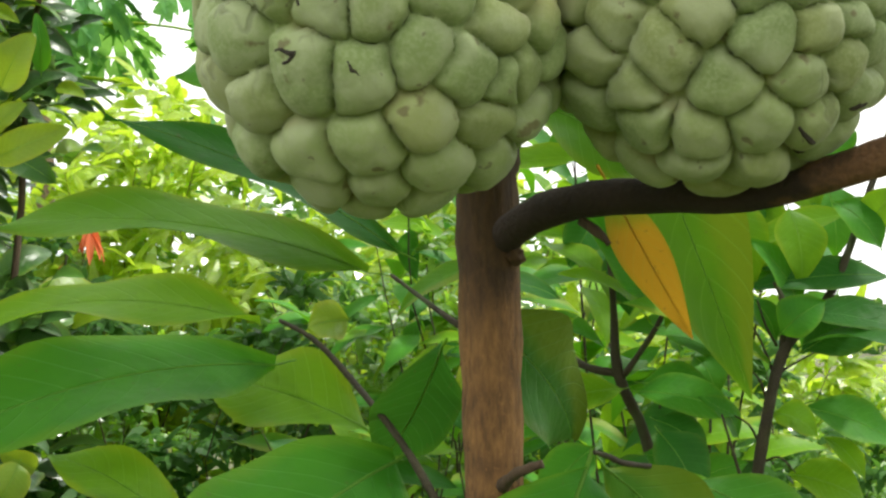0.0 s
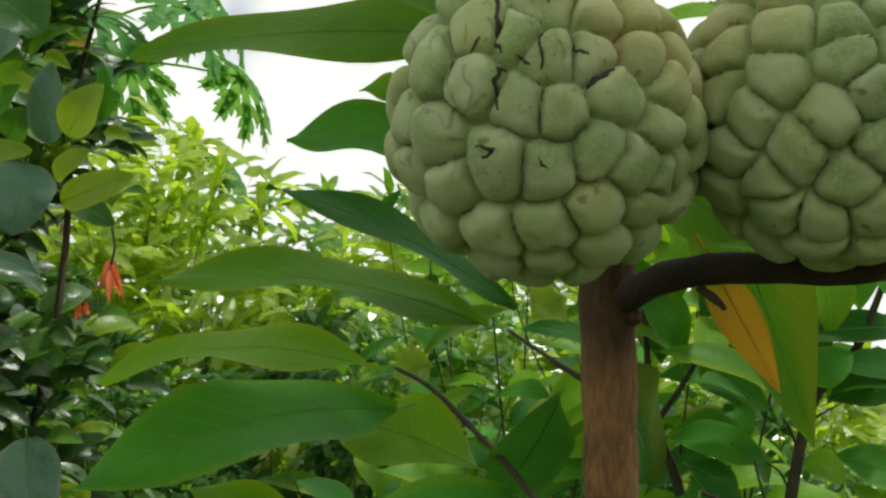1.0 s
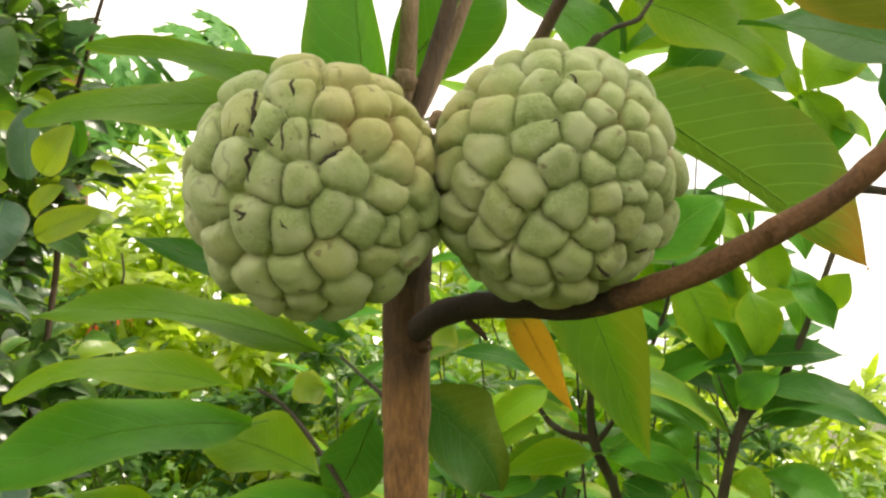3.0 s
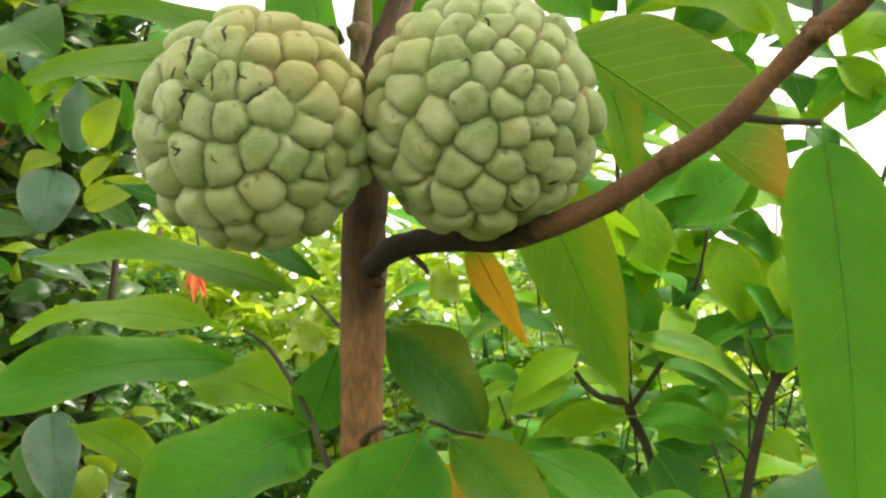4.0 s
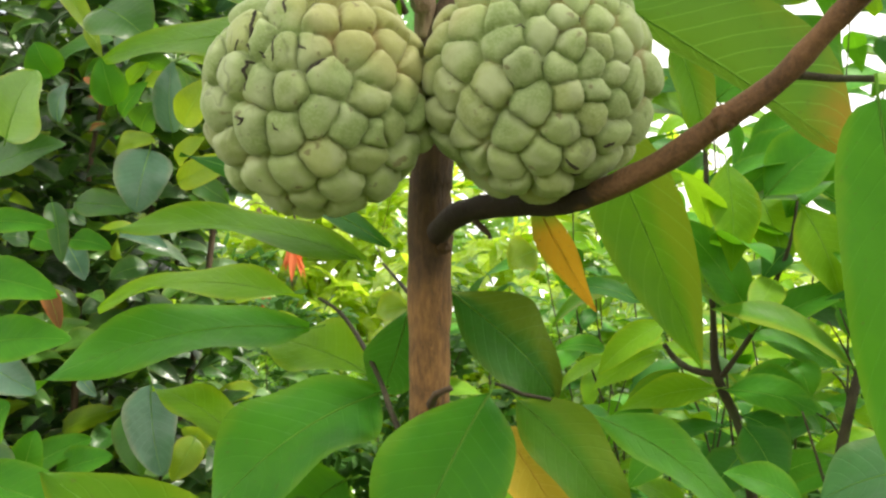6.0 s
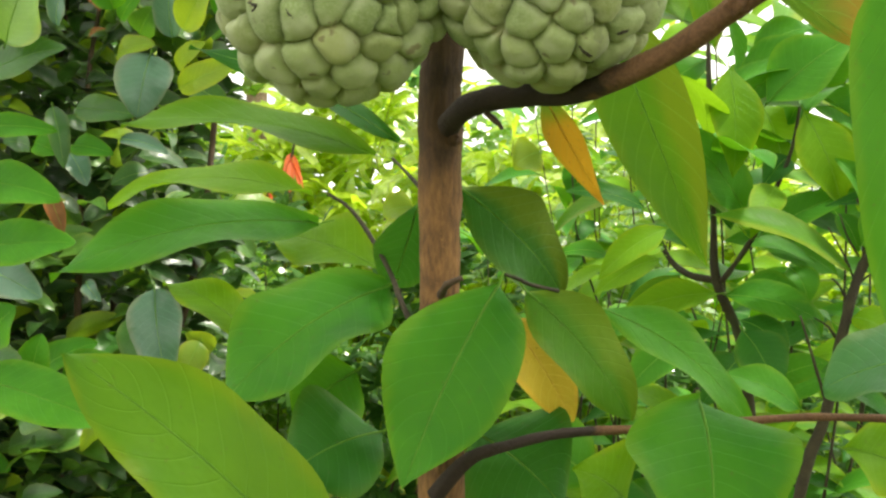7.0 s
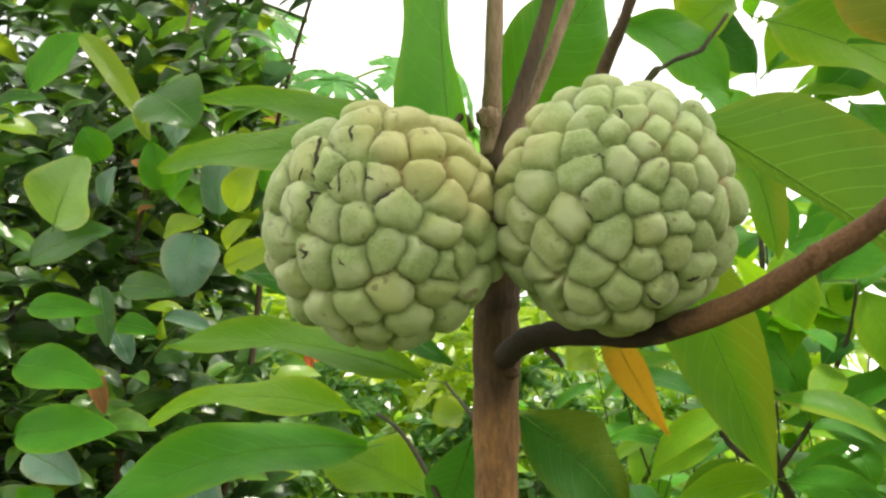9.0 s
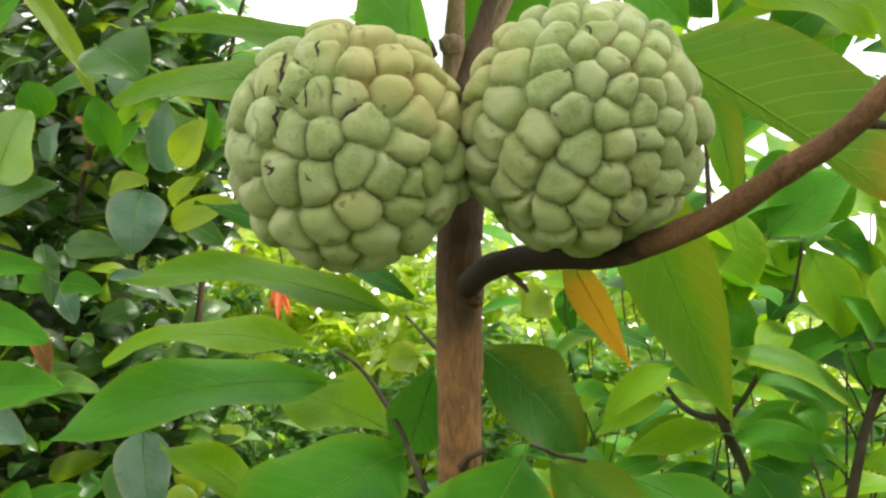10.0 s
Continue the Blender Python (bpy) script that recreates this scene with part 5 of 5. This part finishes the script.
def leafy_shrub(x, y, height, spread, count, material, length, width, seed, label, kind="shrub"):
    """A shrub of forked stems; its leaves stand in sprays along the twigs' ends."""
    rng = random.Random(seed)
    bush = tagged(new("leafy_shrub"), label, kind, group="shrubs behind")
    bush.location = (x, y, 0)
    sprays = []
    for s in range(7):
        a = s * 0.9 + rng.uniform(-.4, .4)
        reach, top = spread * rng.uniform(0.3, 1.0), height * rng.uniform(0.72, 1.0)
        stem = [(0, 0, -0.05, 0.009)]
        for k in range(1, 6):
            f = k / 5
            stem.append((reach * math.cos(a) * f + rng.uniform(-.06, .06), reach * math.sin(a) * f + rng.uniform(-.06, .06), top * f, 0.0055 * (1 - 0.85 * f)))
        part("stem", tube(stem, 6, 0.1, seed + s, 2), BARK_DARK, bush)
        pts = [Vector(r[:3]) for r in stem]
        for i in range(16):
            f = 0.2 + 0.8 * (i + rng.random()) / 16
            k = min(int(f * 5), 4)
            foot = pts[k].lerp(pts[k + 1], f * 5 - k)
            b = rng.uniform(0, 6.28)
            out_way = Vector((math.cos(b), math.sin(b), rng.uniform(-0.1, 0.6)))
            sprays.append((foot, foot + out_way * spread * rng.uniform(0.25, 0.55), out_way))
        sprays.append((pts[-2], pts[-1] + Vector((0, 0, 0.08)), Vector((0, 0, 1))))

    def place():
        foot, end, out_way = rng.choice(sprays)
        f = rng.uniform(0.15, 1.05)
        spot = foot.lerp(end, f) + Vector((0, 0, -0.06 * f * f))
        return spot, out_way * 0.6 + Vector((rng.uniform(-.8, .8), rng.uniform(-.8, .8), 0))

    tagged(part("crown", leaf_cloud(count, place, length, width, rng), material, bush), kind="stuff")
    return bush


rng_far = random.Random(77)
# the dark shrubs' shade is in their leaf colour; they stand among lit ones
GOLD, GREEN, DARKG = "shrub with yellow-green young leaves in bright light", "green leafy shrub with small pointed leaves", "dense shrub with leaves coloured dark green for shade"
for i in range(15):
    x = -3.0 + i * 0.42 + rng_far.uniform(-.15, .15)
    y = rng_far.uniform(4.0, 5.6)
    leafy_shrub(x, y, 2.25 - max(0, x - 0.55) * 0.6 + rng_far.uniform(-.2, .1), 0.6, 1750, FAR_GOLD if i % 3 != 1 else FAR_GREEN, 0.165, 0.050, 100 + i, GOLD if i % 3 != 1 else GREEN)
for i in range(13):
    x = -2.0 + i * 0.36 + rng_far.uniform(-.15, .15)
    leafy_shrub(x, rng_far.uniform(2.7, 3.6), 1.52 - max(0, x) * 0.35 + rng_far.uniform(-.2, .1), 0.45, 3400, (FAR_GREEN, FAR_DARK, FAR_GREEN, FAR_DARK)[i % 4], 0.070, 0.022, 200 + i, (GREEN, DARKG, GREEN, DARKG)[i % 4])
for i in range(9):
    x = 2.2 + i * 0.8 + rng_far.uniform(-.3, .3)
    leafy_shrub(x, rng_far.uniform(5.0, 9.0), rng_far.uniform(0.7, 1.0), 0.7, 1500, FAR_GOLD, 0.13, 0.04, 240 + i, "low yellow-green weeds in the meadow")
for i in range(6):
    leafy_shrub(1.15 + i * 0.5 + rng_far.uniform(-.1, .1), 3.7 + i * 0.45, 1.0 + rng_far.uniform(-.1, .08), 0.5, 2600, FAR_GOLD if i % 3 != 2 else FAR_GREEN, 0.08, 0.024, 260 + i, "low yellow-green shrub with fine leaves at the meadow's edge")


def far_woods():
    """The line of trees round the meadow."""
    rng = random.Random(8)
    spots = [(rng.uniform(-3.1, 3.1), rng.uniform(55, 95), rng.uniform(2.0, 5.5)) for _ in range(130)]

    def place():
        a, d, h = rng.choice(spots)
        v = Vector((rng.gauss(0, 1), rng.gauss(0, 1), rng.gauss(0, 1))).normalized()
        foot = Vector((math.sin(a) * d, math.cos(a) * d, h * 0.5))
        return foot + Vector((v.x * h * 0.6, v.y * h * 0.6, v.z * h * 0.5)), v

    mesh = leaf_cloud(26000, place, 0.6, 0.4, rng)
    mesh.materials.append(FAR_DARK)
    tagged(new("far_woods", mesh), "distant line of dark green trees along the meadow", "woods", kind="stuff")


far_woods()


def meadow_grass(count, inner, outer, length, width, seed):
    """Tufts of grass blades over the ground round the trees."""
    rng = random.Random(seed)
    tufts = []
    for _ in range(count // 14):
        a, d = rng.uniform(0, 6.283), math.sqrt(rng.uniform(inner ** 2, outer ** 2))
        tufts.append((d * math.cos(a), 2.5 + d * math.sin(a), rng.uniform(0.03, 0.12)))

    def place():
        x, y, r = rng.choice(tufts)
        return Vector((x + rng.gauss(0, r), y + rng.gauss(0, r), 0.0)), Vector((rng.gauss(0, .3), rng.gauss(0, .3), 1.9))

    mesh = leaf_cloud(count, place, length, width, rng, 0.0, 0.2)
    mesh.materials.append(BLADE)
    tagged(new("grass", mesh), "rough tufts of green and straw-coloured meadow grass", "grass", kind="stuff")


meadow_grass(42000, 0.0, 7.0, 0.17, 0.013, 41)
meadow_grass(16000, 7.0, 22.0, 0.30, 0.022, 42)


# ---- an unseen tree, added overhead to keep the sun off the fruit ----
def unseen_shade_tree():
    rng = random.Random(31)
    shade = tagged(new("unseen_shade_tree"), "unseen broad leafy tree added to shade the fruit", "tree")
    shade.location = (3.4, -1.9, 0)
    trunk = [(0, 0, -0.1, 0.14), (-0.1, 0.1, 1.2, 0.12), (-0.4, 0.4, 2.6, 0.10), (-1.0, 0.9, 3.7, 0.07), (-1.9, 1.5, 4.3, 0.03)]
    part("trunk", tube(trunk, 12, 0.08, 1), BARK_DARK, shade)
    for k in range(6):
        a = k * 1.05
        part("limb", tube([(-1.0, 0.9, 3.7, 0.05), (-1.5 + 0.6 * math.cos(a), 1.2 + 0.6 * math.sin(a), 4.1, 0.03), (-1.9 + 1.3 * math.cos(a), 1.6 + 1.3 * math.sin(a), 4.35, 0.012)], 8, 0.1, k), BARK_DARK, shade)

    def place():
        v = Vector((rng.gauss(0, 1), rng.gauss(0, 1), rng.gauss(0, 1))).normalized() * rng.random() ** 0.4
        return Vector((-2.2 + 2.5 * v.x, 0.5 + 2.3 * v.y, 4.0 + 0.9 * v.z)), v

    tagged(part("crown", leaf_cloud(4200, place, 0.24, 0.10, rng), FAR_DARK, shade), kind="stuff")


unseen_shade_tree()


# ---- papaya ----
def papaya_leaf_mesh(size, seed):
    """A palmate leaf: seven lobes, each with pointed side teeth, that hang from the stalk's end."""
    rng = random.Random(seed)
    verts, faces = [], []
    for lobe in range(9):
        a = radians(-150 + lobe * 37.5)
        l = size * (0.55 + 0.45 * math.cos(a * 0.55))
        for tooth in range(-1, 6):
            if tooth < 0:
                start, ang, tl, tw = 0.0, a, l, size * 0.10
            else:
                start = l * (0.42 + 0.17 * (tooth // 2))
                ang, tl, tw = a + (0.75 if tooth % 2 else -0.75), l * (0.34 - 0.07 * (tooth // 2)), size * 0.075
            base = len(verts)
            for f, h in ((0, .55), (.35, 1), (.7, .62), (1, .03)):
                x, y = start * math.cos(a) + tl * f * math.cos(ang), start * math.sin(a) + tl * f * math.sin(ang)
                for s in (-1, 1):
                    px, py = x - s * h * tw * math.sin(ang), y + s * h * tw * math.cos(ang)
                    d = math.hypot(px, py)
                    verts.append((px, py, -0.55 * d * d / size + 0.02 * size * rng.uniform(-1, 1)))
            faces += [(base + 2 * k, base + 2 * k + 1, base + 2 * k + 3, base + 2 * k + 2) for k in range(3)]
    mesh = bpy.data.meshes.new("leaf")
    mesh.from_pydata(verts, [], faces)
    mesh.uv_layers.new(name="UVMap")
    mesh.materials.append(PAPAYA)
    return mesh


papaya = tagged(new("papaya_tree"), "papaya tree with a bare trunk and large drooping lobed leaves", "tree")
papaya.location = (-1.25, 6.3, -0.28)
part("trunk", tube([(0.05, 0, -0.05, 0.08), (0.02, 0, 1.5, 0.07), (0, 0, 2.9, 0.055), (0, 0, 3.5, 0.04)], 12, 0.05, 60), BARK_TIP, papaya)
PAPAYA_LEAVES = [papaya_leaf_mesh(0.42, i) for i in range(4)]
rng_p = random.Random(3)
for i in range(16):
    a, lift = i * 2.4, rng_p.uniform(-0.45, 0.35)
    foot = Vector((0, 0, 2.95 + 0.03 * i))
    end = foot + Vector((math.cos(a), math.sin(a), lift)) * rng_p.uniform(0.65, 1.1)
    stalk = part("leaf_stalk", tube([(*foot, 0.010), (*(foot.lerp(end, 0.5) + Vector((0, 0, 0.06))), 0.008), (*end, 0.006)], 6, 0, 0, 3), LEAF_LIGHT, papaya)
    leaf = part("leaf", PAPAYA_LEAVES[i % 4], None, papaya)
    way = Vector((math.cos(a), math.sin(a), -0.9))
    leaf.matrix_basis = along(end, end + way, (math.cos(a), math.sin(a), 0.8))


# ---- orange blossom hanging among the shrubs, knots on the branches ----
def hanging_blossom(place, size, seed):
    rng = random.Random(seed)
    flower = tagged(new("hanging_blossom"), "orange-red trumpet blossoms hanging from a thin stalk", "flower")
    flower.location = place
    part("stalk", tube([(0, 0, 0.9 * size, 0.004), (0.01, 0, 0.4 * size, 0.004), (0, 0, 0, 0.004)], 6), TWIG, flower)
    petals = [with_material(leaf_mesh(size, size * 0.22, 0.01, 0.5, 0.1, 0.08, 0.3, 8, 4, seed + k), ORANGE) for k in range(3)]
    for k in range(9):
        a = k * 2.4
        way = Vector((0.28 * math.cos(a), 0.28 * math.sin(a), -1))
        spot = Vector((0, 0, rng.uniform(-0.1, 0.25) * size))
        part("petal", petals[k % 3], None, flower).matrix_basis = along(spot, spot + way, (math.cos(a), math.sin(a), 0.2)) @ Matrix.Scale(rng.uniform(0.6, 1.0), 4)


hanging_blossom((-0.582, 3.300, 1.533), 0.13, 21)
hanging_blossom((-0.667, 3.350, 1.414), 0.09, 22)


def knob(place, radius, seed, bark, name="knot"):
    """A rough corky lump on the bark."""
    lump = bmesh.new()
    bmesh.ops.create_icosphere(lump, subdivisions=3, radius=radius)
    for v in lump.verts:
        v.co *= 1 + 0.45 * noise.noise(v.co * (2.2 / radius) + Vector((seed, 0, 0)))
        v.co += Vector(place)
    for f in lump.faces:
        f.smooth = True
    part(name, lump, bark, tree)


knob((0.112, -0.133, 1.229), 0.0044, 3, BARK_LIMB)
knob((0.152, -0.174, 1.264), 0.0046, 4, BARK_LIMB)
knob((0.007, 0.006, 1.196), 0.0032, 5, BARK)
part("twig", tube([(0.031, 0.004, 1.132, 0.0008), (0.037, 0.008, 1.130, 0.0010), (0.044, 0.015, 1.127, 0.0010), (0.058, 0.030, 1.124, 0.0008)], 8, 0.2, 64), TWIG, tree)
part("twig", tube([(0.003, 0.012, 0.996, 0.0040), (-0.021, -0.030, 0.995, 0.0030), (-0.037, -0.080, 1.001, 0.0022)], 8, 0.2, 65), TWIG, tree)
part("twig", tube([(0.111, 0.030, 1.057, 0.0022), (0.117, 0.010, 1.069, 0.0018), (0.119, -0.010, 1.079, 0.0015)], 8, 0.2, 66), TWIG, tree)
part("twig_stub", tube([(0.022, -0.022, 1.205, 0.0016), (0.027, -0.026, 1.200, 0.0013), (0.029, -0.028, 1.197, 0.0009)], 6, 0.3, 61), BARK_DARK, tree)
part("twig_stub", tube([(0.001, 0.006, 1.122, 0.0022), (0.004, -0.004, 1.127, 0.0017), (0.011, -0.009, 1.130, 0.0012)], 8, 0.3, 62), BARK_DARK, tree)
part("twig_stub", tube([(-0.011, -0.010, 1.306, 0.0022), (-0.014, -0.020, 1.309, 0.0016), (-0.018, -0.026, 1.303, 0.0012)], 6, 0.2, 63), BARK_DARK, tree)
knob((-0.003, -0.004, 1.312), 0.0052, 1, BARK_TIP)
knob((0.009, -0.030, 1.288), 0.0042, 2, BARK_TIP)
